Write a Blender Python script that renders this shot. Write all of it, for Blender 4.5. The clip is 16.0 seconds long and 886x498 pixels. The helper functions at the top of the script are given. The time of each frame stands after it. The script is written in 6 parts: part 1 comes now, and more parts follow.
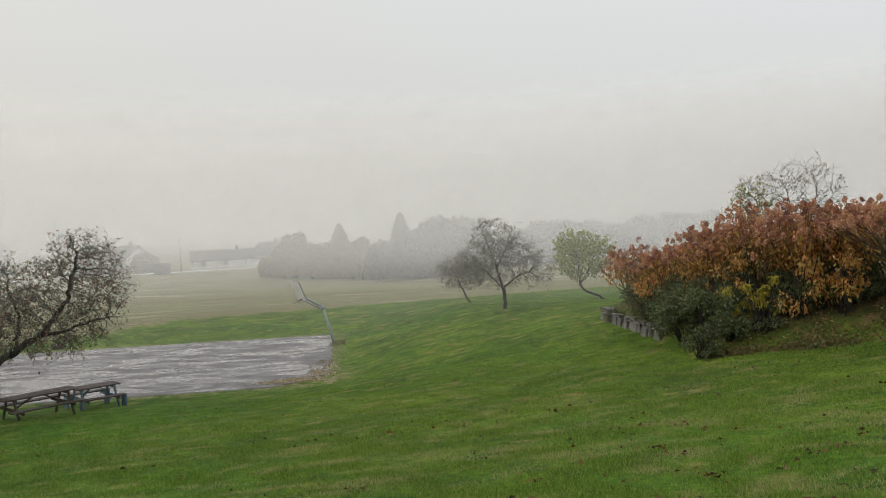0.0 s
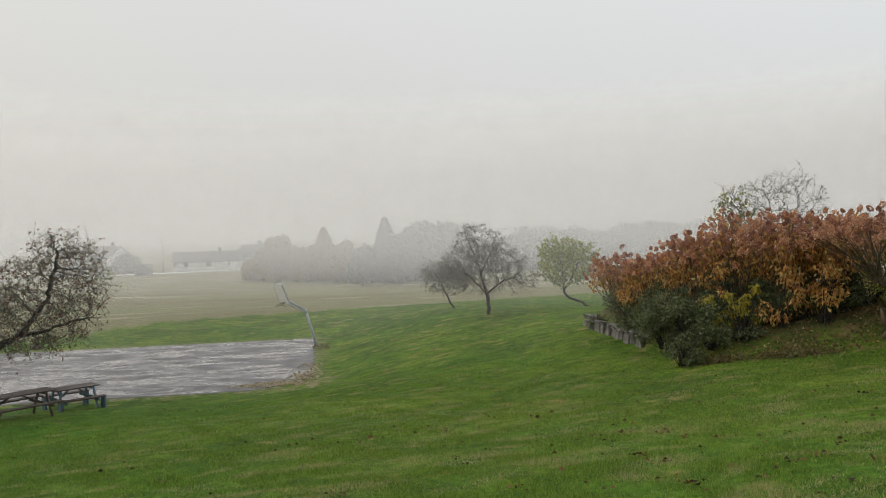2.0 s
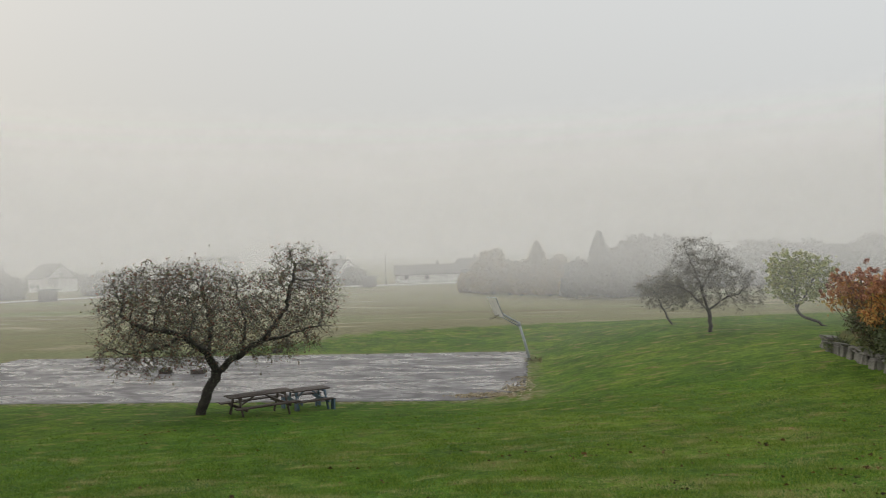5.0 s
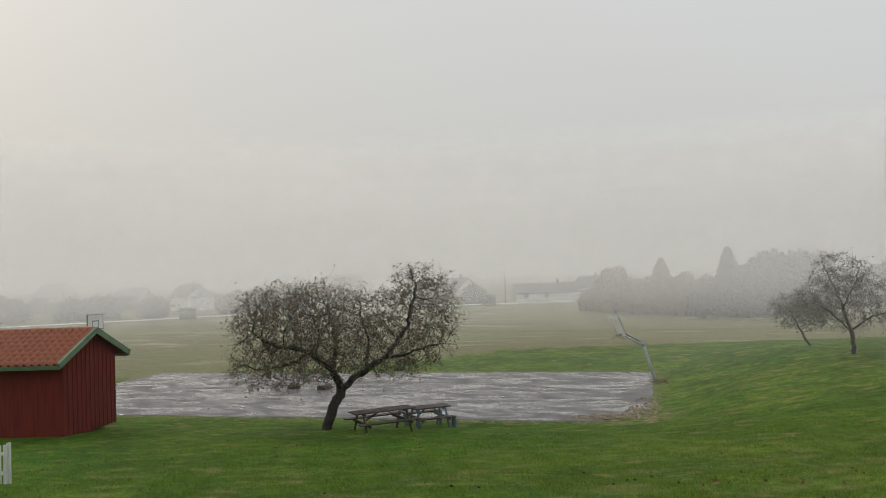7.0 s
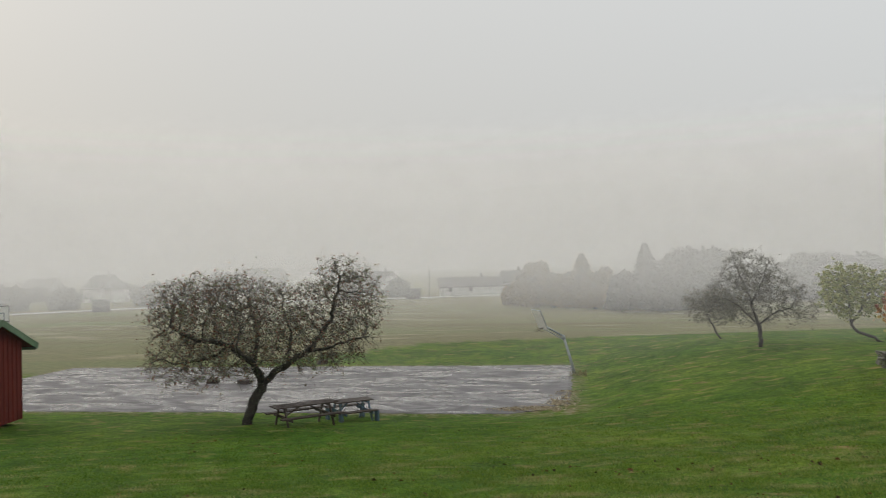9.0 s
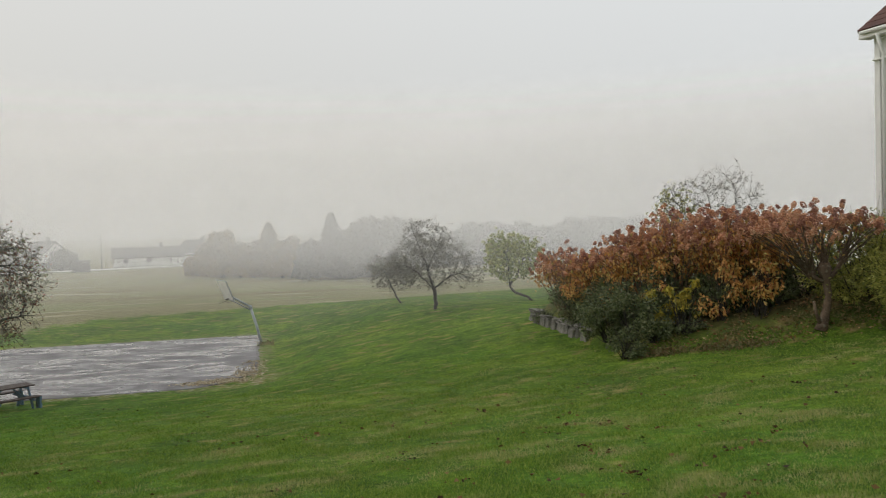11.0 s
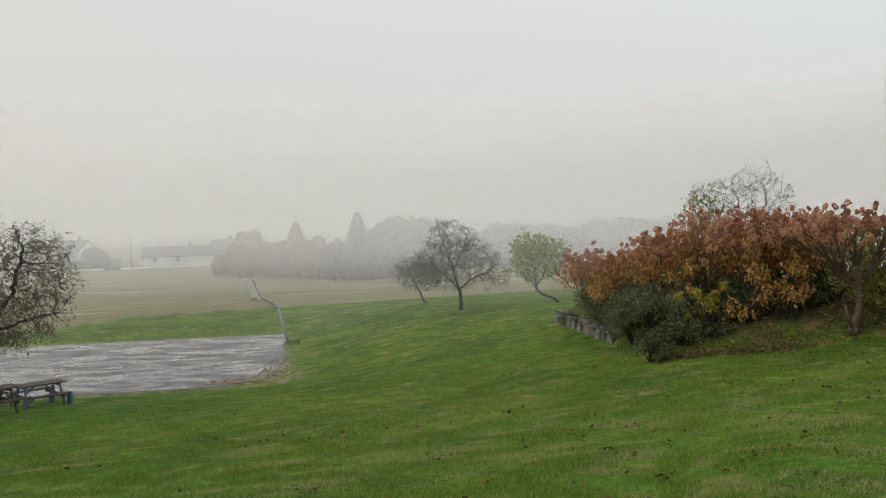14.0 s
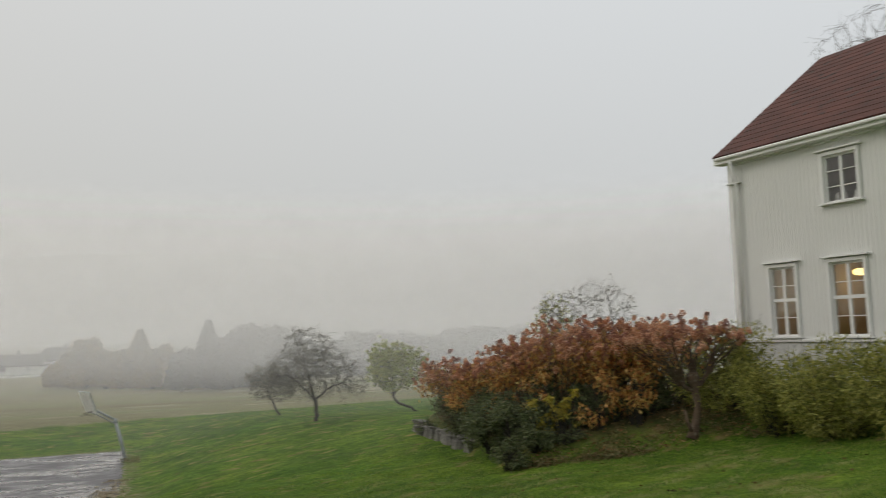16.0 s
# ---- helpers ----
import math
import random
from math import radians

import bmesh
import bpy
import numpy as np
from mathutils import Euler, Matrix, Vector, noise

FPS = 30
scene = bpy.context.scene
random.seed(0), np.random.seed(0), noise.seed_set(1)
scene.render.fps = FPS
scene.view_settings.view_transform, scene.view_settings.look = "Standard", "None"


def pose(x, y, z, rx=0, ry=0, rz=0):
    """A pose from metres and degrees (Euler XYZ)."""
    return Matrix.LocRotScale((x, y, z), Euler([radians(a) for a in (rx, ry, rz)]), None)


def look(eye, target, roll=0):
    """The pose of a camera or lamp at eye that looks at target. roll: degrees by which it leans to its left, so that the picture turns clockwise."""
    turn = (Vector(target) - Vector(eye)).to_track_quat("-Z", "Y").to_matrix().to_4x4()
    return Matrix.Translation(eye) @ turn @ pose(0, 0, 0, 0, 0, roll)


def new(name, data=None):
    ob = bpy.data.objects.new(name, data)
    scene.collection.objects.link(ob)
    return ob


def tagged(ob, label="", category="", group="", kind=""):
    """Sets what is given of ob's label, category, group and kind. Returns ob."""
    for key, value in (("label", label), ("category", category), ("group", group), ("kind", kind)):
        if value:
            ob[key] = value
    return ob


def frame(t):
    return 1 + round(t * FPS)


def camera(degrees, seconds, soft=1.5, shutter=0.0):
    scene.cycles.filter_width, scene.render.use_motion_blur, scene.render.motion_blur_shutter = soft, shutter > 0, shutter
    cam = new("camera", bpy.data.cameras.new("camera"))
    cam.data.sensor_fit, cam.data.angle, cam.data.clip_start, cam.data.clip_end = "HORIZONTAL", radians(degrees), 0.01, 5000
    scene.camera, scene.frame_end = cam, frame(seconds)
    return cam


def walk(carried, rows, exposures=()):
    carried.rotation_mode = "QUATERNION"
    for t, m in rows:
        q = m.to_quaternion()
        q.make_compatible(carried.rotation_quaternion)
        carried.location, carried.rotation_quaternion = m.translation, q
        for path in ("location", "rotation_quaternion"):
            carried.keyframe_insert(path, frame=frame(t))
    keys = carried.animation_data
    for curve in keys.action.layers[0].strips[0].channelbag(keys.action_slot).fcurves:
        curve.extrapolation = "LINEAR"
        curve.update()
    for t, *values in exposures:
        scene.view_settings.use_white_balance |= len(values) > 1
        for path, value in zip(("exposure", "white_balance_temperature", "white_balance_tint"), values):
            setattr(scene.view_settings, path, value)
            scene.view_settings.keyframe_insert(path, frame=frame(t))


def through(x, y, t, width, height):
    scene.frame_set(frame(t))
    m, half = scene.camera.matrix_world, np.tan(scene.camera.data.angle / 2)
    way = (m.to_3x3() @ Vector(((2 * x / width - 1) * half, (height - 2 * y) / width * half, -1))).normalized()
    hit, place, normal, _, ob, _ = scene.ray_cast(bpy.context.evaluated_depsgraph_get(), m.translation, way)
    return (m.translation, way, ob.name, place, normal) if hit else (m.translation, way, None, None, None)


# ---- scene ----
cam = camera(59.23, 16.0, 0.9, 0.3)
# seconds, yaw, pitch, roll: the camera turns where it stands
PATH = [
    (0, -0.24, -1.46, 2.58), (0.5, -0.45, -1.40, 2.57), (1, -0.88, -1.29, 2.50), (1.5, -1.30, -1.22, 2.21),
    (2, -1.37, -1.14, 1.75), (2.5, -0.66, -1.06, 1.32), (3, 1.09, -0.94, 1.10), (3.5, 4.01, -0.71, 1.07),
    (4, 7.11, -0.46, 1.27), (4.5, 10.73, -0.06, 1.49), (5, 14.21, 0.35, 1.79), (5.2, 15.52, 0.53, 1.82),
    (6.25, 20.75, 1.45, 1.95), (7.3, 23.39, 2.16, 2.03), (7.5, 23.48, 2.22, 1.94), (8, 23.01, 2.25, 1.76),
    (8.5, 21.20, 1.97, 1.71), (9, 17.43, 1.35, 1.63), (9.5, 12.09, 0.63, 1.60), (10, 5.55, -0.09, 1.60),
    (10.2, 2.93, -0.35, 1.54), (11.2, -6.30, -1.95, 1.95), (12.3, -7.67, -3.16, 2.42), (12.5, -6.88, -2.50, 1.62),
    (13, -5.22, -1.75, 0.27), (13.5, -4.45, -1.87, 0.59), (14, -3.38, -1.51, 1.48), (14.5, -2.05, 0.80, 1.80),
    (15, -2.05, 4.35, 1.03), (15.5, -5.30, 5.73, 1.23), (16, -13.77, 6.16, 1.33)]
EYE = 5.5
walk(cam, [(t, pose(0, 0, EYE, 90 + p, r, y)) for t, y, p, r in PATH],
     exposures=[(0.0, 0.12), (3.0, 0.10), (5.0, 0.0), (7.5, -0.09), (9.0, -0.06), (10.0, 0.02), (12.5, 0.13), (14.0, 0.11), (15.0, -0.11), (16.0, -0.12)])

# ---- world and sun ----
SUN_EL, SUN_ROT = radians(32), radians(-65)
world = bpy.data.worlds.new("foggy_sky")
scene.world = world
world.use_nodes = True
wn, wl = world.node_tree.nodes, world.node_tree.links
wn.clear()
w_out = wn.new("ShaderNodeOutputWorld")
w_bg = wn.new("ShaderNodeBackground")
sky = wn.new("ShaderNodeTexSky")
sky.sky_type, sky.sun_disc, sky.sun_elevation, sky.sun_rotation = "NISHITA", False, SUN_EL, SUN_ROT
sky.dust_density, sky.air_density = 4.0, 1.0
w_bg.inputs[1].default_value = 0.128
w_co = wn.new("ShaderNodeTexCoord")
w_sep = wn.new("ShaderNodeSeparateXYZ")
wl.new(w_co.outputs["Generated"], w_sep.inputs[0])
w_ramp = wn.new("ShaderNodeValToRGB")
w_ramp.color_ramp.elements[0].position, w_ramp.color_ramp.elements[0].color = 0.0, (5.1, 5.03, 4.8, 1)
w_ramp.color_ramp.elements[1].position, w_ramp.color_ramp.elements[1].color = 0.5, (6.9, 6.95, 6.95, 1)
wl.new(w_sep.outputs["Z"], w_ramp.inputs[0])
w_side = wn.new("ShaderNodeValToRGB")
w_side.color_ramp.elements[0].position, w_side.color_ramp.elements[0].color = 0.1, (0.815, 0.80, 0.765, 1)
w_side.color_ramp.elements[1].position, w_side.color_ramp.elements[1].color = 0.9, (0.94, 0.97, 1.0, 1)
w_map = wn.new("ShaderNodeMapRange")
w_map.inputs[1].default_value, w_map.inputs[2].default_value = -1.0, 1.0
wl.new(w_sep.outputs["X"], w_map.inputs[0])
wl.new(w_map.outputs[0], w_side.inputs[0])
w_mul = wn.new("ShaderNodeMixRGB")
w_mul.blend_type = "MULTIPLY"
w_mul.inputs[0].default_value = 1.0
wl.new(w_ramp.outputs[0], w_mul.inputs[1])
wl.new(w_side.outputs[0], w_mul.inputs[2])
w_mix = wn.new("ShaderNodeMixRGB")
w_mix.inputs[0].default_value = 0.06
wl.new(w_mul.outputs[0], w_mix.inputs[1])
wl.new(sky.outputs[0], w_mix.inputs[2])
wl.new(w_mix.outputs[0], w_bg.inputs[0])
wl.new(w_bg.outputs[0], w_out.inputs[0])

sun = new("sun", bpy.data.lights.new("sun", "SUN"))
sun.data.energy, sun.data.angle, sun.data.color = 0.55, radians(25), (1.0, 0.95, 0.87)
sun.matrix_world = look((-60, 30, 45), (0, 10, 0))
scene.cycles.transparent_max_bounces = 32
scene.view_settings.exposure = 0.0


# ---- materials ----
def material(name, c1, c2, scale=3.0, rough=0.85, bump=0.3, fine=40.0, metal=0.0, wear=None, stretch=(1, 1, 1), spread="object"):
    """Two scales of noise between two colours, with a fine relief. wear: a third colour in patches."""
    m = bpy.data.materials.new(name)
    m.use_nodes = True
    n, l = m.node_tree.nodes, m.node_tree.links
    b = n["Principled BSDF"]
    co = n.new("ShaderNodeTexCoord")
    mp = n.new("ShaderNodeMapping")
    mp.inputs["Scale"].default_value = stretch
    l.new(co.outputs["Object"], mp.inputs[0])
    big = n.new("ShaderNodeTexNoise")
    big.inputs["Scale"].default_value, big.inputs["Detail"].default_value = scale, 4
    small = n.new("ShaderNodeTexNoise")
    small.inputs["Scale"].default_value, small.inputs["Detail"].default_value = fine, 3
    l.new(mp.outputs[0], big.inputs[0])
    l.new(mp.outputs[0], small.inputs[0])
    fac = n.new("ShaderNodeMath")
    fac.operation = "ADD"
    half = n.new("ShaderNodeMath")
    half.operation = "MULTIPLY_ADD"
    half.inputs[1].default_value, half.inputs[2].default_value = 0.7, -0.35
    l.new(small.outputs[0], half.inputs[0])
    l.new(big.outputs[0], fac.inputs[0])
    l.new(half.outputs[0], fac.inputs[1])
    ramp = n.new("ShaderNodeValToRGB")
    ramp.color_ramp.elements[0].position, ramp.color_ramp.elements[0].color = 0.3, (*c1, 1)
    ramp.color_ramp.elements[1].position, ramp.color_ramp.elements[1].color = 0.7, (*c2, 1)
    l.new(fac.outputs[0], ramp.inputs[0])
    colour = ramp.outputs[0]
    if wear:
        patch = n.new("ShaderNodeTexNoise")
        patch.inputs["Scale"].default_value, patch.inputs["Detail"].default_value = scale * 2.3, 6
        l.new(mp.outputs[0], patch.inputs[0])
        cut = n.new("ShaderNodeMapRange")
        cut.inputs[1].default_value, cut.inputs[2].default_value = 0.58, 0.66
        l.new(patch.outputs[0], cut.inputs[0])
        mix = n.new("ShaderNodeMixRGB")
        mix.inputs[2].default_value = (*wear, 1)
        l.new(cut.outputs[0], mix.inputs[0])
        l.new(colour, mix.inputs[1])
        colour = mix.outputs[0]
    l.new(colour, b.inputs["Base Color"])
    b.inputs["Roughness"].default_value, b.inputs["Metallic"].default_value = rough, metal
    if bump:
        bp = n.new("ShaderNodeBump")
        bp.inputs["Strength"].default_value, bp.inputs["Distance"].default_value = bump, 0.02
        l.new(small.outputs[0], bp.inputs["Height"])
        l.new(bp.outputs[0], b.inputs["Normal"])
    return m


def leaf_material(name, colours, rough=0.6, through=0.25):
    """Foliage: every leaf takes its own colour from the ramp; light passes through a little."""
    m = bpy.data.materials.new(name)
    m.use_nodes = True
    n, l = m.node_tree.nodes, m.node_tree.links
    b = n["Principled BSDF"]
    geo = n.new("ShaderNodeNewGeometry")
    ramp = n.new("ShaderNodeValToRGB")
    el = ramp.color_ramp.elements
    while len(el) < len(colours):
        el.new(0.5)
    for i, c in enumerate(colours):
        el[i].position, el[i].color = i / max(1, len(colours) - 1), (*c, 1)
    l.new(geo.outputs["Random Per Island"], ramp.inputs[0])
    l.new(ramp.outputs[0], b.inputs["Base Color"])
    b.inputs["Roughness"].default_value = rough
    tr = n.new("ShaderNodeBsdfTranslucent")
    l.new(ramp.outputs[0], tr.inputs[0])
    mix = n.new("ShaderNodeMixShader")
    mix.inputs[0].default_value = through
    l.new(b.outputs[0], mix.inputs[1])
    l.new(tr.outputs[0], mix.inputs[2])
    l.new(mix.outputs[0], n["Material Output"].inputs[0])
    return m


def ground_material():
    """Lawn with worn straw patches, and bare autumn field where the field attribute says so."""
    m = bpy.data.materials.new("lawn_and_field")
    m.use_nodes = True
    n, l = m.node_tree.nodes, m.node_tree.links
    b = n["Principled BSDF"]
    co = n.new("ShaderNodeTexCoord")

    def noise_at(scale, detail=4, stretch=None):
        t = n.new("ShaderNodeTexNoise")
        t.inputs["Scale"].default_value, t.inputs["Detail"].default_value = scale, detail
        if stretch:
            mp = n.new("ShaderNodeMapping")
            mp.inputs["Scale"].default_value = stretch
            mp.inputs["Rotation"].default_value = (0, 0, 0.25)
            l.new(co.outputs["Object"], mp.inputs[0])
            l.new(mp.outputs[0], t.inputs[0])
        else:
            l.new(co.outputs["Object"], t.inputs[0])
        return t.outputs[0]

    def ramp_of(src, stops):
        r = n.new("ShaderNodeValToRGB")
        while len(r.color_ramp.elements) < len(stops):
            r.color_ramp.elements.new(0.5)
        for e, (p, c) in zip(r.color_ramp.elements, stops):
            e.position, e.color = p, (*c, 1)
        l.new(src, r.inputs[0])
        return r.outputs[0]

    def mixed(f, a, c, mode="MIX"):
        x = n.new("ShaderNodeMixRGB")
        x.blend_type = mode
        for s, i in ((f, 0), (a, 1), (c, 2)):
            if isinstance(s, (int, float)):
                x.inputs[i].default_value = s
            elif isinstance(s, tuple):
                x.inputs[i].default_value = (*s, 1)
            else:
                l.new(s, x.inputs[i])
        return x.outputs[0]

    def cut(src, lo, hi):
        r = n.new("ShaderNodeMapRange")
        r.inputs[1].default_value, r.inputs[2].default_value = lo, hi
        l.new(src, r.inputs[0])
        return r.outputs[0]

    grass = ramp_of(noise_at(0.35, 5), [(0.3, (0.066, 0.130, 0.014)), (0.5, (0.092, 0.170, 0.018)), (0.72, (0.150, 0.226, 0.028))])
    tufts = ramp_of(noise_at(9.0, 4), [(0.3, (0.46, 0.52, 0.42)), (0.7, (1.32, 1.24, 1.12))])
    grass = mixed(1.0, grass, tufts, "MULTIPLY")
    blades = ramp_of(noise_at(60.0, 3), [(0.3, (0.62, 0.66, 0.6)), (0.7, (1.3, 1.25, 1.25))])
    grass = mixed(1.0, grass, blades, "MULTIPLY")
    straw = cut(noise_at(1.7, 8, (0.8, 1.1, 1)), 0.57, 0.71)
    grass = mixed(straw, grass, (0.23, 0.185, 0.075))
    moss = cut(noise_at(0.12, 4), 0.5, 0.7)
    grass = mixed(moss, grass, mixed(1.0, grass, (0.9, 1.12, 0.85), "MULTIPLY"))
    # grass is multiplied darker and deeper green towards the left
    la = n.new("ShaderNodeAttribute")
    la.attribute_name = "left_dark"
    grass = mixed(la.outputs["Fac"], grass, mixed(1.0, grass, (0.76, 0.87, 0.62), "MULTIPLY"))
    patch = ramp_of(noise_at(2.1, 6), [(0.34, (0.64, 0.69, 0.58)), (0.5, (0.97, 0.97, 0.95)), (0.68, (1.30, 1.20, 1.15))])
    grass = mixed(1.0, grass, patch, "MULTIPLY")
    field = ramp_of(noise_at(0.06, 5, (0.4, 1.6, 1)), [(0.3, (0.185, 0.165, 0.085)), (0.5, (0.215, 0.205, 0.105)), (0.7, (0.190, 0.215, 0.095))])
    stubble = cut(noise_at(0.16, 7, (0.6, 1.5, 1)), 0.57, 0.72)
    field = mixed(stubble, field, (0.36, 0.33, 0.22))
    field = mixed(1.0, field, ramp_of(noise_at(2.5, 5), [(0.3, (0.7, 0.7, 0.7)), (0.7, (1.25, 1.25, 1.25))]), "MULTIPLY")
    # brown bed earth, its colour deepened for the shade under the bushes
    bed = ramp_of(noise_at(2.5, 6), [(0.3, (0.045, 0.045, 0.02)), (0.5, (0.095, 0.078, 0.036)), (0.72, (0.20, 0.125, 0.062))])
    fa = n.new("ShaderNodeAttribute")
    fa.attribute_name = "field"
    ba = n.new("ShaderNodeAttribute")
    ba.attribute_name = "bed"
    wa = n.new("ShaderNodeAttribute")
    wa.attribute_name = "rough_edge"
    col = mixed(fa.outputs["Fac"], grass, field)
    bedmask = n.new("ShaderNodeMath")
    bedmask.operation = "MULTIPLY"
    l.new(ba.outputs["Fac"], bedmask.inputs[0])
    l.new(cut(noise_at(1.6, 5), 0.16, 0.36), bedmask.inputs[1])
    col = mixed(bedmask.outputs[0], col, bed)
    edge = n.new("ShaderNodeMath")
    edge.operation = "MULTIPLY"
    l.new(wa.outputs["Fac"], edge.inputs[0])
    l.new(cut(noise_at(2.2, 5), 0.40, 0.58), edge.inputs[1])
    col = mixed(edge.outputs[0], col, mixed(cut(noise_at(5.0, 5), 0.45, 0.6), (0.19, 0.155, 0.07), (0.33, 0.29, 0.21)))
    l.new(col, b.inputs["Base Color"])
    b.inputs["Roughness"].default_value = 0.9
    b.inputs["Specular IOR Level"].default_value = 0.15
    bp = n.new("ShaderNodeBump")
    bp.inputs["Strength"].default_value, bp.inputs["Distance"].default_value = 0.7, 0.05
    l.new(noise_at(28.0, 5), bp.inputs["Height"])
    l.new(bp.outputs[0], b.inputs["Normal"])
    return m


def asphalt_material():
    """Old asphalt, wet: shallow water lies in streaks and mirrors the sky."""
    m = bpy.data.materials.new("wet_asphalt")
    m.use_nodes = True
    n, l = m.node_tree.nodes, m.node_tree.links
    b = n["Principled BSDF"]
    co = n.new("ShaderNodeTexCoord")
    mp = n.new("ShaderNodeMapping")
    mp.inputs["Scale"].default_value = (0.24, 0.55, 1)
    l.new(co.outputs["Object"], mp.inputs[0])
    pud = n.new("ShaderNodeTexNoise")
    pud.inputs["Scale"].default_value, pud.inputs["Detail"].default_value, pud.inputs["Distortion"].default_value = 1.7, 10, 0.9
    l.new(mp.outputs[0], pud.inputs[0])
    wet = n.new("ShaderNodeMapRange")
    wet.inputs[1].default_value, wet.inputs[2].default_value = 0.42, 0.64
    l.new(pud.outputs[0], wet.inputs[0])
    grain = n.new("ShaderNodeTexNoise")
    grain.inputs["Scale"].default_value, grain.inputs["Detail"].default_value = 1.1, 8
    l.new(co.outputs["Object"], grain.inputs[0])
    ramp = n.new("ShaderNodeValToRGB")
    ramp.color_ramp.elements[0].position, ramp.color_ramp.elements[0].color = 0.3, (0.070, 0.063, 0.067, 1)
    ramp.color_ramp.elements[1].position, ramp.color_ramp.elements[1].color = 0.75, (0.145, 0.132, 0.136, 1)
    l.new(grain.outputs[0], ramp.inputs[0])
    l.new(ramp.outputs[0], b.inputs["Base Color"])
    rr = n.new("ShaderNodeMapRange")
    rr.inputs[3].default_value, rr.inputs[4].default_value = 0.52, 0.07
    l.new(wet.outputs[0], rr.inputs[0])
    l.new(rr.outputs[0], b.inputs["Roughness"])
    sp = n.new("ShaderNodeMapRange")
    sp.inputs[3].default_value, sp.inputs[4].default_value = 0.26, 1.0
    l.new(wet.outputs[0], sp.inputs[0])
    l.new(sp.outputs[0], b.inputs["Specular IOR Level"])
    b.inputs["IOR"].default_value = 1.8
    chips = n.new("ShaderNodeTexNoise")
    chips.inputs["Scale"].default_value = 70
    l.new(co.outputs["Object"], chips.inputs[0])
    bs = n.new("ShaderNodeMapRange")
    bs.inputs[3].default_value, bs.inputs[4].default_value = 0.35, 0.03
    l.new(wet.outputs[0], bs.inputs[0])
    bp = n.new("ShaderNodeBump")
    bp.inputs["Distance"].default_value = 0.006
    l.new(bs.outputs[0], bp.inputs["Strength"])
    l.new(chips.outputs[0], bp.inputs["Height"])
    l.new(bp.outputs[0], b.inputs["Normal"])
    return m


def fog_material():
    """Thin fog: droplets let most light pass and scatter the sky's light from above."""
    m = bpy.data.materials.new("fog")
    m.use_nodes = True
    n, l = m.node_tree.nodes, m.node_tree.links
    n.remove(n["Principled BSDF"])
    at = n.new("ShaderNodeAttribute")
    at.attribute_name = "fog_depth"
    up, down = n.new("ShaderNodeCombineXYZ"), n.new("ShaderNodeCombineXYZ")
    up.inputs[2].default_value, down.inputs[2].default_value = 1.0, -1.0
    di, tl = n.new("ShaderNodeBsdfDiffuse"), n.new("ShaderNodeBsdfTranslucent")
    for s in (di, tl):
        s.inputs[0].default_value = (0.452, 0.444, 0.424, 1)
    l.new(up.outputs[0], di.inputs["Normal"])
    l.new(down.outputs[0], tl.inputs["Normal"])
    add = n.new("ShaderNodeAddShader")
    l.new(di.outputs[0], add.inputs[0])
    l.new(tl.outputs[0], add.inputs[1])
    clear = n.new("ShaderNodeBsdfTransparent")
    mix = n.new("ShaderNodeMixShader")
    l.new(at.outputs["Fac"], mix.inputs[0])
    l.new(clear.outputs[0], mix.inputs[1])
    l.new(add.outputs[0], mix.inputs[2])
    l.new(mix.outputs[0], n["Material Output"].inputs[0])
    return m


def glass_material():
    m = bpy.data.materials.new("window_glass")
    m.use_nodes = True
    n, l = m.node_tree.nodes, m.node_tree.links
    n.remove(n["Principled BSDF"])
    fr = n.new("ShaderNodeFresnel")
    fr.inputs[0].default_value = 1.5
    gl, tr = n.new("ShaderNodeBsdfGlossy"), n.new("ShaderNodeBsdfTransparent")
    gl.inputs["Roughness"].default_value = 0.02
    mix = n.new("ShaderNodeMixShader")
    l.new(fr.outputs[0], mix.inputs[0])
    l.new(tr.outputs[0], mix.inputs[1])
    l.new(gl.outputs[0], mix.inputs[2])
    l.new(mix.outputs[0], n["Material Output"].inputs[0])
    return m


M_GROUND, M_ASPHALT, M_FOG, M_GLASS = ground_material(), asphalt_material(), fog_material(), glass_material()
M_BARK = material("dark_wet_bark", (0.018, 0.015, 0.012), (0.062, 0.052, 0.042), 5, 0.9, 0.6, 45, wear=(0.10, 0.115, 0.075))
M_TWIG = material("grey_brown_twig", (0.05, 0.043, 0.034), (0.13, 0.115, 0.09), 4, 0.9, 0.2, 30, wear=(0.27, 0.275, 0.21))
M_STEM = material("light_brown_stem", (0.13, 0.085, 0.05), (0.24, 0.17, 0.11), 5, 0.85, 0.3, 40)
M_PRUNED = material("brown_pruned_wood", (0.075, 0.05, 0.034), (0.17, 0.115, 0.075), 6, 0.9, 0.6, 40, wear=(0.20, 0.17, 0.12))
M_LEAF_APPLE = leaf_material("withered_apple_leaf", [(0.07, 0.03, 0.02), (0.22, 0.075, 0.045), (0.21, 0.12, 0.07), (0.20, 0.23, 0.10), (0.42, 0.43, 0.33)])
M_LEAF_GREY = leaf_material("grey_lichen_leaf", [(0.12, 0.11, 0.08), (0.20, 0.19, 0.13), (0.14, 0.115, 0.07)])
# fading leaves, with the fog's paleness over this tree put into the colour
M_LEAF_GREEN = leaf_material("fading_green_hazed_leaf", [(0.27, 0.31, 0.12), (0.36, 0.41, 0.16), (0.48, 0.49, 0.19), (0.62, 0.55, 0.22)])
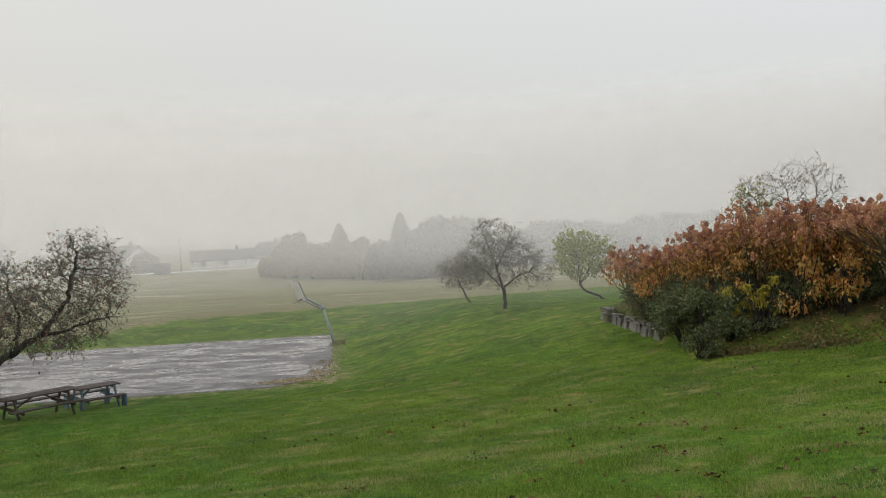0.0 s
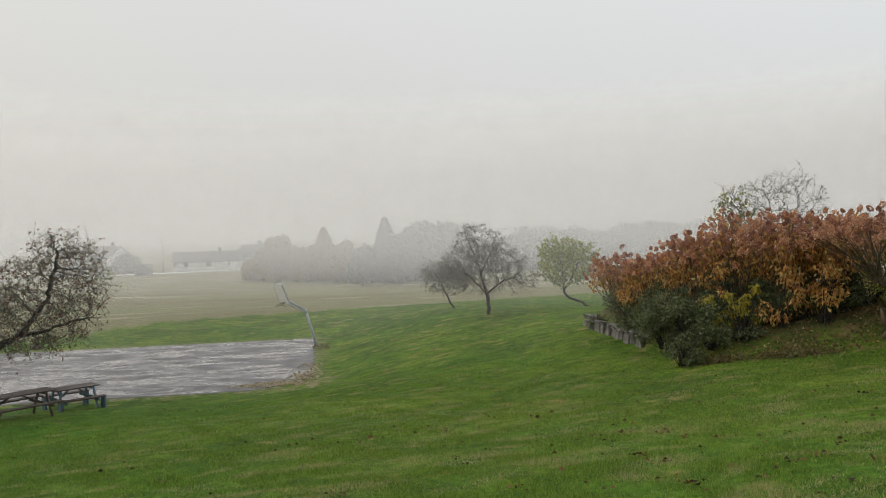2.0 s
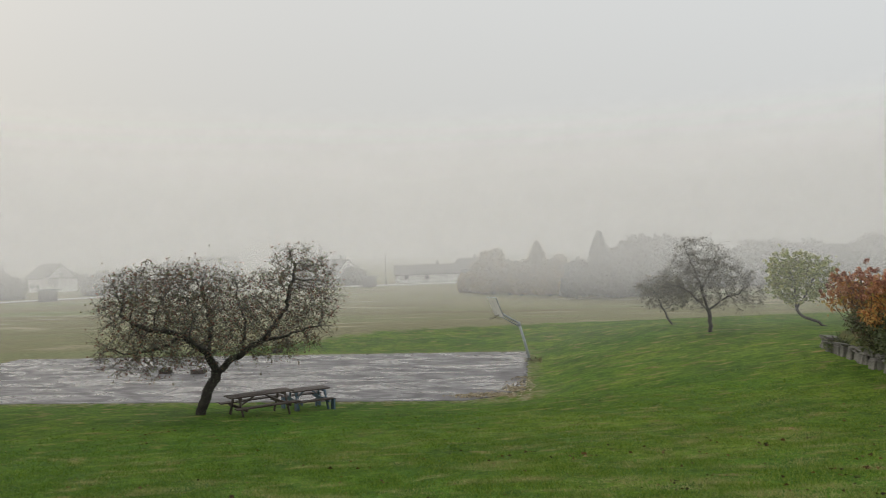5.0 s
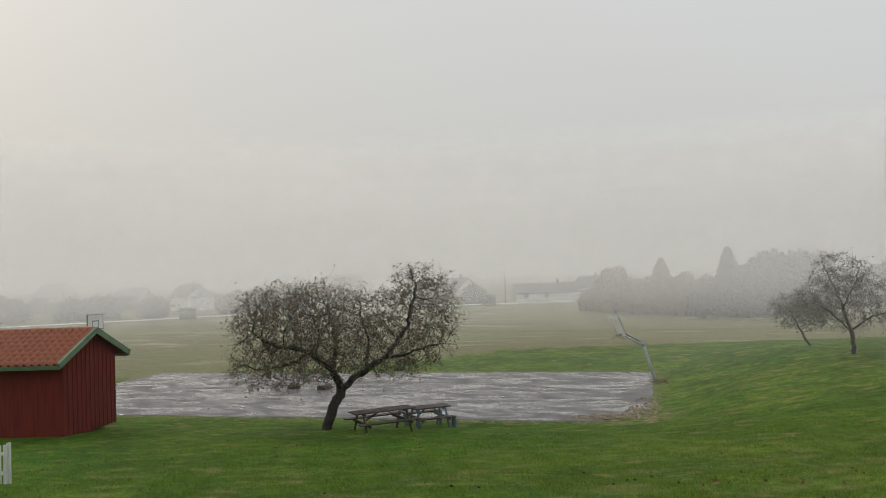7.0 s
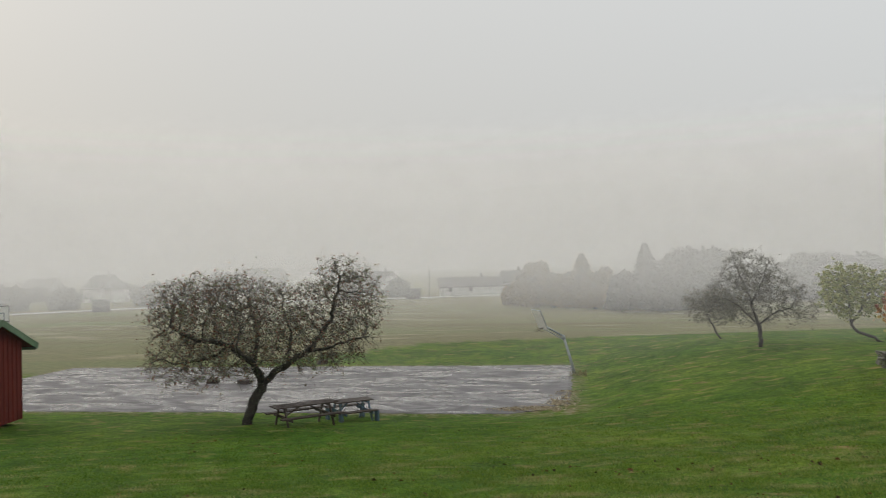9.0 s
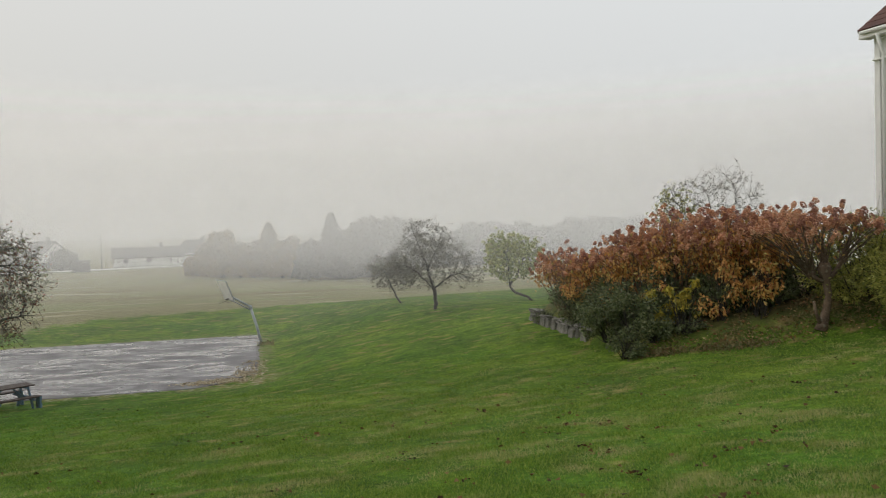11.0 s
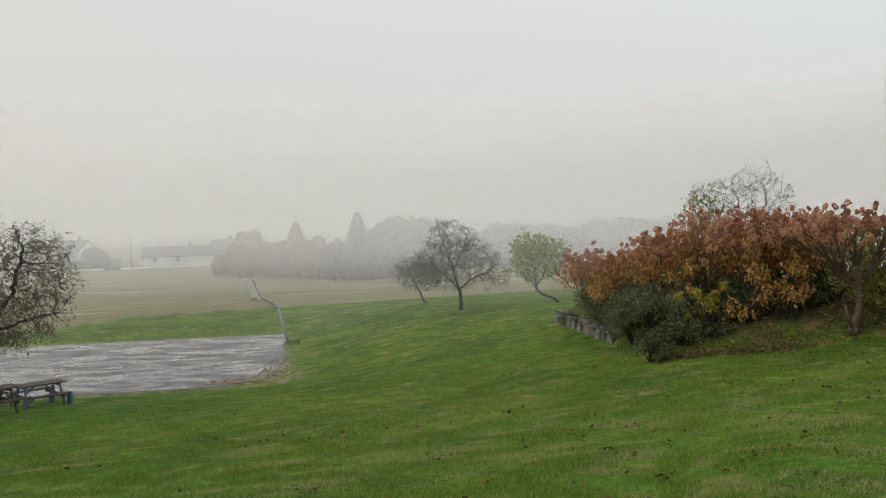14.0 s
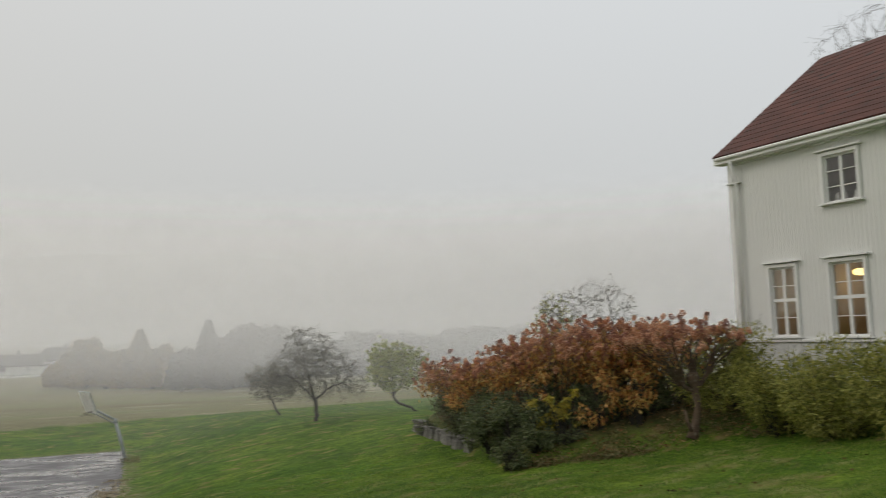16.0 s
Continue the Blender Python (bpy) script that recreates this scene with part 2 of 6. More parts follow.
M_SUMAC = leaf_material("orange_sumac_leaflet", [(0.34, 0.14, 0.06), (0.50, 0.22, 0.078), (0.63, 0.31, 0.095), (0.71, 0.40, 0.12), (0.69, 0.47, 0.155), (0.46, 0.41, 0.13)], through=0.42)
M_HEAD = leaf_material("dry_brown_petal", [(0.46, 0.20, 0.105), (0.60, 0.295, 0.165), (0.70, 0.40, 0.24), (0.82, 0.58, 0.41)], through=0.35)
M_HEAD_DARK = leaf_material("dark_dry_petal", [(0.22, 0.085, 0.055), (0.36, 0.155, 0.10), (0.48, 0.24, 0.16)])
M_LITTER = leaf_material("pale_leaf_litter", [(0.30, 0.23, 0.13), (0.46, 0.39, 0.26), (0.60, 0.53, 0.39)])
M_WEED = leaf_material("dull_weed_leaf", [(0.07, 0.085, 0.025), (0.12, 0.14, 0.04), (0.20, 0.13, 0.06), (0.30, 0.20, 0.09), (0.16, 0.17, 0.06)])
M_YELLOW = leaf_material("yellow_green_leaflet", [(0.30, 0.28, 0.04), (0.45, 0.38, 0.05), (0.54, 0.41, 0.06), (0.24, 0.26, 0.05)], through=0.42)
M_IVY = leaf_material("dark_evergreen_leaf", [(0.055, 0.075, 0.028), (0.095, 0.125, 0.045), (0.13, 0.16, 0.06), (0.21, 0.21, 0.095)], 0.45)
M_WILLOW = leaf_material("olive_shrub_leaf", [(0.13, 0.15, 0.035), (0.24, 0.26, 0.055), (0.38, 0.38, 0.085), (0.52, 0.47, 0.13)], through=0.42)
M_FAR_DARK = leaf_material("far_dark_foliage", [(0.03, 0.04, 0.025), (0.05, 0.06, 0.035), (0.07, 0.075, 0.045)])
M_FAR_AUTUMN = leaf_material("far_autumn_foliage", [(0.20, 0.135, 0.05), (0.29, 0.20, 0.065), (0.36, 0.25, 0.075), (0.22, 0.18, 0.07)])
M_FAR_CONIFER = leaf_material("far_conifer_foliage", [(0.015, 0.028, 0.018), (0.03, 0.045, 0.028)])
M_RED = material("red_painted_boards", (0.125, 0.014, 0.008), (0.19, 0.022, 0.012), 1.4, 0.95, 0.3, 30, stretch=(6, 6, 0.6))
M_GREEN = material("green_painted_boards", (0.11, 0.18, 0.105), (0.17, 0.25, 0.15), 2, 0.7, 0.25, 30)
M_TILE = material("clay_roof_tile", (0.30, 0.10, 0.055), (0.50, 0.20, 0.125), 2.0, 0.8, 0.4, 30, wear=(0.22, 0.11, 0.08))
M_ROOF = material("brown_roof_tiles", (0.075, 0.028, 0.020), (0.125, 0.046, 0.032), 1.2, 0.8, 0.5, 14, wear=(0.06, 0.035, 0.028))
M_WHITE = material("off_white_boards", (0.68, 0.68, 0.655), (0.77, 0.77, 0.745), 0.8, 0.6, 0.15, 18, stretch=(5, 5, 0.5))
M_TRIM = material("white_trim_paint", (0.74, 0.74, 0.72), (0.82, 0.82, 0.80), 1.5, 0.55, 0.12, 25)
M_PLINTH = material("whitewashed_stone", (0.52, 0.52, 0.50), (0.68, 0.68, 0.66), 2.5, 0.9, 0.7, 12, wear=(0.40, 0.40, 0.38))
M_WOOD_DARK = material("dark_weathered_wood", (0.030, 0.019, 0.015), (0.080, 0.053, 0.042), 3, 0.65, 0.35, 35, stretch=(1.5, 9, 9))
M_WOOD_BLUE = material("blue_painted_wood", (0.06, 0.115, 0.17), (0.10, 0.17, 0.235), 3, 0.6, 0.3, 35, wear=(0.07, 0.06, 0.055))
M_STEEL = material("galvanised_steel", (0.24, 0.27, 0.27), (0.36, 0.39, 0.39), 6, 0.5, 0.1, 60, metal=0.35)
M_DARK_STEEL = material("rusty_dark_steel", (0.03, 0.026, 0.024), (0.075, 0.055, 0.045), 8, 0.7, 0.2, 60, metal=0.3)
M_BOARD = material("weathered_white_panel", (0.70, 0.70, 0.62), (0.84, 0.84, 0.77), 2, 0.6, 0.1, 20)
M_GREY_PAINT = material("grey_painted_line", (0.10, 0.12, 0.14), (0.16, 0.18, 0.20), 5, 0.6, 0.0)
M_FENCE = material("white_picket_paint", (0.55, 0.55, 0.54), (0.72, 0.72, 0.71), 5, 0.65, 0.2, 40, stretch=(3, 3, 1))
M_STONE = material("lichened_bed_stone", (0.10, 0.095, 0.085), (0.24, 0.225, 0.20), 3.5, 0.9, 0.8, 22, wear=(0.055, 0.07, 0.035))
M_GRAVEL = material("pale_gravel_road", (0.46, 0.45, 0.42), (0.62, 0.61, 0.58), 0.5, 0.9, 0.3, 8)
M_LINE = material("worn_court_paint", (0.11, 0.11, 0.105), (0.20, 0.20, 0.195), 1.2, 0.4, 0.0, 9)
M_FAR_WALL = material("far_white_wall", (0.62, 0.62, 0.60), (0.74, 0.74, 0.72), 0.4, 0.7, 0.0)
M_FAR_ROOF = material("far_dark_roof", (0.045, 0.042, 0.045), (0.08, 0.07, 0.07), 0.6, 0.8, 0.0)
# base colour lightened to stand for sky mirrored in far panes
M_FAR_GLASS = material("far_sky_toned_window", (0.10, 0.11, 0.12), (0.17, 0.18, 0.19), 0.6, 0.2, 0.0)
M_BLADE = leaf_material("grass_blade", [(0.072, 0.150, 0.011), (0.128, 0.225, 0.019), (0.195, 0.297, 0.029), (0.34, 0.375, 0.08)], 0.7)
bn, bl = M_BLADE.node_tree.nodes, M_BLADE.node_tree.links
# blades take a darker, greener tone where left_dark is high
b_at, b_mix = bn.new("ShaderNodeAttribute"), bn.new("ShaderNodeMixRGB")
b_at.attribute_name, b_mix.blend_type = "left_dark", "MULTIPLY"
b_mix.inputs[2].default_value = (0.60, 0.76, 0.5, 1)
b_ramp = next(q for q in bn if q.bl_idname == "ShaderNodeValToRGB")
bl.new(b_at.outputs["Fac"], b_mix.inputs[0])
bl.new(b_ramp.outputs[0], b_mix.inputs[1])
b_st, b_dry = bn.new("ShaderNodeAttribute"), bn.new("ShaderNodeMixRGB")
b_st.attribute_name = "straw"
b_dry.inputs[2].default_value = (0.50, 0.42, 0.20, 1)
bl.new(b_st.outputs["Fac"], b_dry.inputs[0])
bl.new(b_mix.outputs[0], b_dry.inputs[1])
bl.new(b_dry.outputs[0], bn["Principled BSDF"].inputs["Base Color"])
M_FALLEN = leaf_material("fallen_leaf", [(0.028, 0.017, 0.008), (0.06, 0.034, 0.015), (0.11, 0.06, 0.024), (0.17, 0.085, 0.03), (0.30, 0.22, 0.10)], 0.95)
M_BANK_LEAF = leaf_material("rusty_fallen_leaf", [(0.16, 0.07, 0.03), (0.30, 0.14, 0.06), (0.42, 0.24, 0.09), (0.62, 0.50, 0.26)], 0.7)
M_ROOM = material("warm_room_wall", (0.42, 0.34, 0.22), (0.52, 0.43, 0.29), 1, 0.8, 0.0)


# ---- helpers of this scene ----
def smooth(a, b, v):
    """0 at a, 1 at b, eased between; a may be the larger."""
    t = np.clip((np.asarray(v, float) - a) / (b - a), 0, 1)
    return t * t * (3 - 2 * t)


def part(name, bm, mat, parent=None, label=""):
    """Links a bmesh as one mesh object under a thing or a part."""
    me = bpy.data.meshes.new(name)
    bm.to_mesh(me)
    bm.free()
    me.materials.append(mat)
    ob = new(name, me)
    ob.parent = parent
    return tagged(ob, label)


def mesh_part(name, verts, faces, mat, parent=None, label="", soft=False):
    me = bpy.data.meshes.new(name)
    verts, faces = np.asarray(verts, np.float32), np.asarray(faces, np.int32)
    me.vertices.add(len(verts))
    me.vertices.foreach_set("co", verts.ravel())
    k = faces.shape[1]
    me.loops.add(faces.size)
    me.loops.foreach_set("vertex_index", faces.ravel())
    me.polygons.add(len(faces))
    me.polygons.foreach_set("loop_start", np.arange(0, faces.size, k, dtype=np.int32))
    if soft:
        me.polygons.foreach_set("use_smooth", np.ones(len(faces), bool))
    me.update(calc_edges=True)
    me.materials.append(mat)
    ob = new(name, me)
    ob.parent = parent
    return tagged(ob, label)


def empty(name, m, label, category, group="", kind=""):
    ob = new(name)
    ob.matrix_world = m
    ob.empty_display_size = 0.2
    return tagged(ob, label, category, group, kind)


def box_into(bm, size, centre=(0, 0, 0), turn=None, bevel=0.0):
    m = Matrix.Translation(centre) @ (turn or Matrix()) @ Matrix.Diagonal((*size, 1))
    r = bmesh.ops.create_cube(bm, size=1.0, matrix=m)
    if bevel:
        es = {e for v in r["verts"] for e in v.link_edges}
        bmesh.ops.bevel(bm, geom=list(es), offset=bevel, segments=1, affect="EDGES")
    return bm


def box(size, centre=(0, 0, 0), turn=None, bevel=0.006):
    return box_into(bmesh.new(), size, centre, turn, bevel)


def beam(a, b, w, d, bevel=0.006):
    """A squared timber from a to b."""
    a, b = Vector(a), Vector(b)
    q = (b - a).to_track_quat("Z", "Y").to_matrix().to_4x4()
    return box((w, d, (b - a).length), (a + b) / 2, q, bevel)


def tube(points, radii, sides=10):
    """A round bar along points."""
    vs, fs = tube_arrays([Vector(p) for p in points], radii, sides)
    bm = bmesh.new()
    made = [bm.verts.new(v) for v in vs]
    for f in fs:
        bm.faces.new([made[i] for i in f])
    for end in (made[:sides][::-1], made[-sides:]):
        bm.faces.new(end)
    for f in bm.faces:
        f.smooth = len(f.verts) == 4
    return bm


def tube_arrays(points, radii, sides):
    vs, fs = [], []
    side = None
    n = len(points)
    for i in range(n):
        d = points[min(i + 1, n - 1)] - points[max(i - 1, 0)]
        d.normalize()
        if side is None:
            side = d.orthogonal().normalized()
        side = (side - d * side.dot(d)).normalized()
        up = d.cross(side)
        for k in range(sides):
            a = 2 * math.pi * k / sides
            vs.append(points[i] + (side * math.cos(a) + up * math.sin(a)) * radii[i])
    for i in range(n - 1):
        for k in range(sides):
            k2 = (k + 1) % sides
            fs.append((i * sides + k, i * sides + k2, (i + 1) * sides + k2, (i + 1) * sides + k))
    return vs, fs


# ---- the lie of the land: heights that the lawn passes through ----
LIE = np.array([
    (0, 0, 3.9), (-12.5, 23.5, 0.36), (-15.1, 11.6, 1.45), (-22, 19, 0.60), (-24, 23, 0.25), (-6, 28.5, 0.0), (-20, 26, 0.0),
    (-5.5, 40, 0.0), (-20, 41, 0.0), (-35, 37, 0.0), (7, 17.7, 2.35), (10.7, 15.7, 2.95), (5.7, 27.4, 2.0), (3, 37.9, 1.48),
    (9, 42, 1.3), (1.5, 44, 1.3), (15, 17, 3.9), (0, 58, 0.3), (-18, 52, 0.2), (-42, 32, 0.2), (20, 60, 0.8), (0, -15, 5.5),
    (-25, 0, 2.2), (20, 0, 4.8), (30, 25, 3.5)], float)


def bend(r2):
    return 0.5 * r2 * np.log(r2 + 1e-9)


def spline_weights():
    p = LIE[:, :2]
    n = len(p)
    k = bend(((p[:, None] - p[None]) ** 2).sum(-1)) + np.eye(n) * 4.0
    one = np.c_[np.ones(n), p]
    a = np.block([[k, one], [one.T, np.zeros((3, 3))]])
    return np.linalg.solve(a, np.r_[LIE[:, 2], 0, 0, 0])


LIE_W = spline_weights()
# the court: its middle, its long direction and half sizes
COURT_C, COURT_A, COURT_HX, COURT_HY = np.array([-20.07, 33.60]), radians(7.3), 15.0, 7.0


def court_out(x, y):
    """Metres outside the court's edge, negative inside."""
    c, s = math.cos(COURT_A), math.sin(COURT_A)
    dx, dy = x - COURT_C[0], y - COURT_C[1]
    u, v = dx * c + dy * s, -dx * s + dy * c
    return np.maximum(np.abs(u) - COURT_HX, np.abs(v) - COURT_HY)


def bed_in(x, y):
    s = (x - 5.95) * 0.443 + (y - 18.05) * 0.896
    return smooth(-0.1, 1.5, s) * smooth(5.9, 6.5, x) * (1 - smooth(27.5, 30, y)) * (1 - smooth(14, 20, x))


def height(x, y):
    x, y = np.asarray(x, float), np.asarray(y, float)
    n = len(LIE)
    z = LIE_W[n] + LIE_W[n + 1] * x + LIE_W[n + 2] * y
    for i in range(n):
        z = z + LIE_W[i] * bend((x - LIE[i, 0]) ** 2 + (y - LIE[i, 1]) ** 2)
    r = np.hypot(x, y)
    z = np.clip(z, -2, 6)
    z = z + (-1.5 - z) * smooth(55, 115, r)
    z = z * smooth(0.0, 2.5, court_out(x, y)) + 0.015 - 0.008 * (1 - smooth(-0.5, -0.1, court_out(x, y)))
    z = z + 0.62 * bed_in(x, y)
    return z + 0.03 * np.sin(x * 1.3 + 0.6 * y) * np.sin(0.9 * y - 0.4 * x) * smooth(0.5, 3, court_out(x, y)) * (1 - smooth(40, 70, r))


def on_ground(x, y, dz=0.0):
    return Vector((x, y, float(height(x, y)) + dz))


def polar(az, d):
    """A place on the plan at a bearing (degrees to the left of straight ahead) and distance from the camera."""
    return -d * math.sin(radians(az)), d * math.cos(radians(az))


# lawn edge towards the field: distance by bearing
EDGE_AZ = np.array([-180, -60, -20, -5, 0, 11, 19, 24, 29.5, 36, 43, 53.5, 75, 180], float)
EDGE_D = np.array([75, 75, 64, 58.5, 58, 56.5, 55, 51.5, 49.3, 49.4, 49.8, 54.5, 58, 60], float)


def build_ground():
    rings = np.concatenate([np.arange(1.5, 30, 0.3), np.arange(30, 64, 0.4), np.geomspace(64, 3500, 60)])
    steps = 620
    az = np.linspace(-math.pi, math.pi, steps, endpoint=False)
    rr, aa = np.meshgrid(rings, az, indexing="ij")
    x, y = -rr * np.sin(aa), rr * np.cos(aa)
    z = height(x, y)
    vs = np.c_[x.ravel(), y.ravel(), z.ravel()]
    i = np.arange(len(rings) - 1)[:, None] * steps
    k = np.arange(steps)[None]
    k2 = (k + 1) % steps
    fs = np.stack([i + k, i + steps + k, i + steps + k2, i + k2], -1).reshape(-1, 4)
    vs = np.vstack([vs, [[0, 0, float(height(0, 0))]]])
    ob = mesh_part("ground", vs, fs, M_GROUND, soft=True)
    cap = [(len(vs) - 1, a, (a + 1) % steps) for a in range(steps)]
    bm = bmesh.new()
    bm.from_mesh(ob.data)
    bm.verts.ensure_lookup_table()
    for c in cap:
        bm.faces.new([bm.verts[j] for j in c]).smooth = True
    bmesh.ops.recalc_face_normals(bm, faces=bm.faces)
    bm.to_mesh(ob.data)
    bm.free()
    tagged(ob, "green autumn lawn sloping to a bare field", "ground", kind="structure")
    deg = np.degrees(aa.ravel())
    lim = np.interp(deg, EDGE_AZ, EDGE_D) + 0.5 * np.sin(deg * 2.1) + 0.35 * np.sin(deg * 5.3 + 1)
    field = smooth(-0.3, 0.5, rr.ravel() - lim)
    rough = np.exp(-((rr.ravel() - lim + 0.3) / 0.5) ** 2)
    out = court_out(x.ravel(), y.ravel())
    rough = np.maximum(rough, 0.8 * np.exp(-((out - 0.15) / 0.35) ** 2))
    corner = np.hypot(x.ravel() + 5.2, y.ravel() - 29.6)
    rough = np.maximum(rough, 1.3 * np.exp(-(corner / 1.5) ** 2))
    # 0 to 1 from right to left, gone beyond 40 m
    left_dark = smooth(3.0, -9.0, x.ravel()) * (1 - smooth(24, 40, rr.ravel()))
    for name, values in (("field", field), ("left_dark", left_dark), ("bed", bed_in(x.ravel(), y.ravel())), ("rough_edge", rough)):
        at = ob.data.attributes.new(name, "FLOAT", "POINT")
        at.data.foreach_set("value", np.r_[values, 0.0].astype(np.float32))
    return ob


build_ground()


def build_court():
    nx, ny = 120, 60
    u = np.linspace(-1, 1, nx) * COURT_HX
    v = np.linspace(-1, 1, ny) * COURT_HY
    uu, vv = np.meshgrid(u, v, indexing="ij")
    fray = np.random.RandomState(4)
    e = fray.normal(0, 0.035, uu.shape)
    uu = uu + e * (np.abs(uu) > COURT_HX - 0.01)
    vv = vv + fray.normal(0, 0.04, vv.shape) * (np.abs(vv) > COURT_HY - 0.01)
    # the corner near the hoop is broken off
    d = np.maximum(0, (uu - COURT_HX + 2.2) + (-vv - COURT_HY + 2.0) - 2.15 + 0.12 * np.sin(uu * 3.1) + 0.1 * np.sin(vv * 5.3))
    gone = d.ravel() > 1e-6
    uu, vv = uu - d * 0.5, vv + d * 0.5
    c, s = math.cos(COURT_A), math.sin(COURT_A)
    vs = np.c_[(COURT_C[0] + uu * c - vv * s).ravel(), (COURT_C[1] + uu * s + vv * c).ravel(), np.full(uu.size, 0.02)]
    i = np.arange(nx - 1)[:, None] * ny
    k = np.arange(ny - 1)[None]
    fs = np.stack([i + k, i + ny + k, i + ny + k + 1, i + k + 1], -1).reshape(-1, 4)
    fs = fs[~gone[fs].all(1)]
    ob = mesh_part("court_paving", vs, fs, M_ASPHALT)
    bm = bmesh.new()
    bm.from_mesh(ob.data)
    bmesh.ops.delete(bm, geom=[v for v in bm.verts if not v.link_faces], context="VERTS")
    rim = [e for e in bm.edges if e.is_boundary]
    low = bmesh.ops.extrude_edge_only(bm, edges=rim)
    for w in low["geom"]:
        if isinstance(w, bmesh.types.BMVert):
            w.co.z = -0.12
    bm.to_mesh(ob.data)
    bm.free()
    tagged(ob, "wet dark asphalt ball court with shallow puddles", "pavement", kind="structure")
    # faint painted arcs and lines
    for name, pts in (("court_line", [(14.3 - 6.2 * math.cos(a), 6.2 * math.sin(a)) for a in np.linspace(-1.45, 1.45, 40)]),
                      ("court_line", [(1.8 * math.cos(a), 1.8 * math.sin(a)) for a in np.linspace(0, 2 * math.pi, 40)]),
                      ("court_line", [(0, v) for v in np.linspace(-6.6, 6.6, 20)])):
        vs, fs = [], []
        for j, (a, b) in enumerate(pts):
            p0, p1 = Vector(pts[max(j - 1, 0)]), Vector(pts[min(j + 1, len(pts) - 1)])
            nrm = Vector((-(p1 - p0).y, (p1 - p0).x)).normalized() * 0.035
            for q in (Vector((a, b)) - nrm, Vector((a, b)) + nrm):
                vs.append((COURT_C[0] + q.x * c - q.y * s, COURT_C[1] + q.x * s + q.y * c, 0.025))
            if j:
                fs.append((2 * j - 2, 2 * j - 1, 2 * j + 1, 2 * j))
        mesh_part(name, vs, fs, M_LINE, ob)


build_court()


def build_road():
    """A pale farm road beyond the field."""
    pts = [polar(62, 186), polar(53, 180), polar(46, 178), polar(39.4, 180), polar(34, 183), polar(28, 187), polar(19, 184), polar(12, 186)]
    vs, fs = [], []
    for j, p in enumerate(pts):
        a, b = Vector(pts[max(j - 1, 0)]), Vector(pts[min(j + 1, len(pts) - 1)])
        nrm = Vector((-(b - a).y, (b - a).x)).normalized() * 3.0
        for q in (Vector(p) - nrm, Vector(p) + nrm):
            vs.append((q.x, q.y, float(height(q.x, q.y)) + 0.06))
        if j:
            fs.append((2 * j - 2, 2 * j - 1, 2 * j + 1, 2 * j))
    tagged(mesh_part("road", vs, fs, M_GRAVEL), "pale gravel road across the misty fields", "road", kind="structure")


build_road()


def build_fog():
    """Fog lies in banks over the field, one behind the other, thinner at the top."""
    banks = [(d, k, 3 + d * 0.23, 1.0) for d, k in ((24, 0.016), (30.5, 0.028), (36, 0.038), (40.8, 0.048))]
    banks += [(d, 0.115, 3 + d * 0.23, 2.3 if d < 80 else 4.6) for d in (45.6, 53, 61, 69, 77, 85, 92, 99, 106)]
    banks += [(d, 0.12, 3 + d * 0.23, 3.6) for d in (130, 140, 160, 170)] + [(d, 0.125, d * 0.22, 7.0) for d in (222, 236, 252, 270, 292, 316, 344, 376)]
    banks += [(d, 0.33, d * 0.2, 9.0) for d in (440, 560, 760, 1100, 1700)]
    for dist, dens, top, foot in banks:
        az = np.radians(np.linspace(-77.3, 111, 150))
        lev = np.linspace(0, 1, 40) ** 1.3
        hh, aa = np.meshgrid(lev, az, indexing="ij")
        x, y = -dist * np.sin(aa), dist * np.cos(aa)
        g = height(x, y)
        z = g - 0.3 + hh * top
        lift = z - g
        wave = 1 + 0.18 * np.sin(aa * 7 + dist) + 0.12 * np.sin(aa * 17 + dist * 2)
        end = smooth(-1.3, -0.9, aa) * (1 - smooth(1.6, 1.9, aa))
        deg = np.degrees(aa)
        gap = smooth(10.5, 13.5, deg) * (1 - smooth(23, 28, deg))
        west = smooth(24, 38, deg)
        if dist < 110:
            side = (1 - 0.4 * west) * ((0.4 + 0.6 * smooth(16, -4, deg)) if dist < 50 else 1.0) * ((1 - 0.5 * gap) if dist > 88 else 1.0)
        else:
            side = 0.3 + 0.35 * smooth(8, -4, deg) + 0.7 * west if dist < 200 else 1.0
        lid = 0.45 + 1.05 * smooth(0.3, 9, lift) if 44 < dist < 110 else 1.0
        den = np.minimum(dens * wave * side * lid, 0.15 if dist < 400 else 0.4) * smooth(-0.3, foot, lift) * (1 - smooth(0.3, 1.0, hh)) * end
        n = 150
        i = np.arange(39)[:, None] * n
        k = np.arange(n - 1)[None]
        fs = np.stack([i + k, i + k + 1, i + n + k + 1, i + n + k], -1).reshape(-1, 4)
        ob = mesh_part("fog_bank", np.c_[x.ravel(), y.ravel(), z.ravel()], fs, M_FOG, soft=True)
        ob.data.normals_split_custom_set_from_vertices([(0, 0, 1)] * x.size)
        at = ob.data.attributes.new("fog_depth", "FLOAT", "POINT")
        at.data.foreach_set("value", den.ravel().astype(np.float32))
        tagged(ob, "thin pale grey fog over the field", "fog", "fog banks", "stuff")


build_fog()


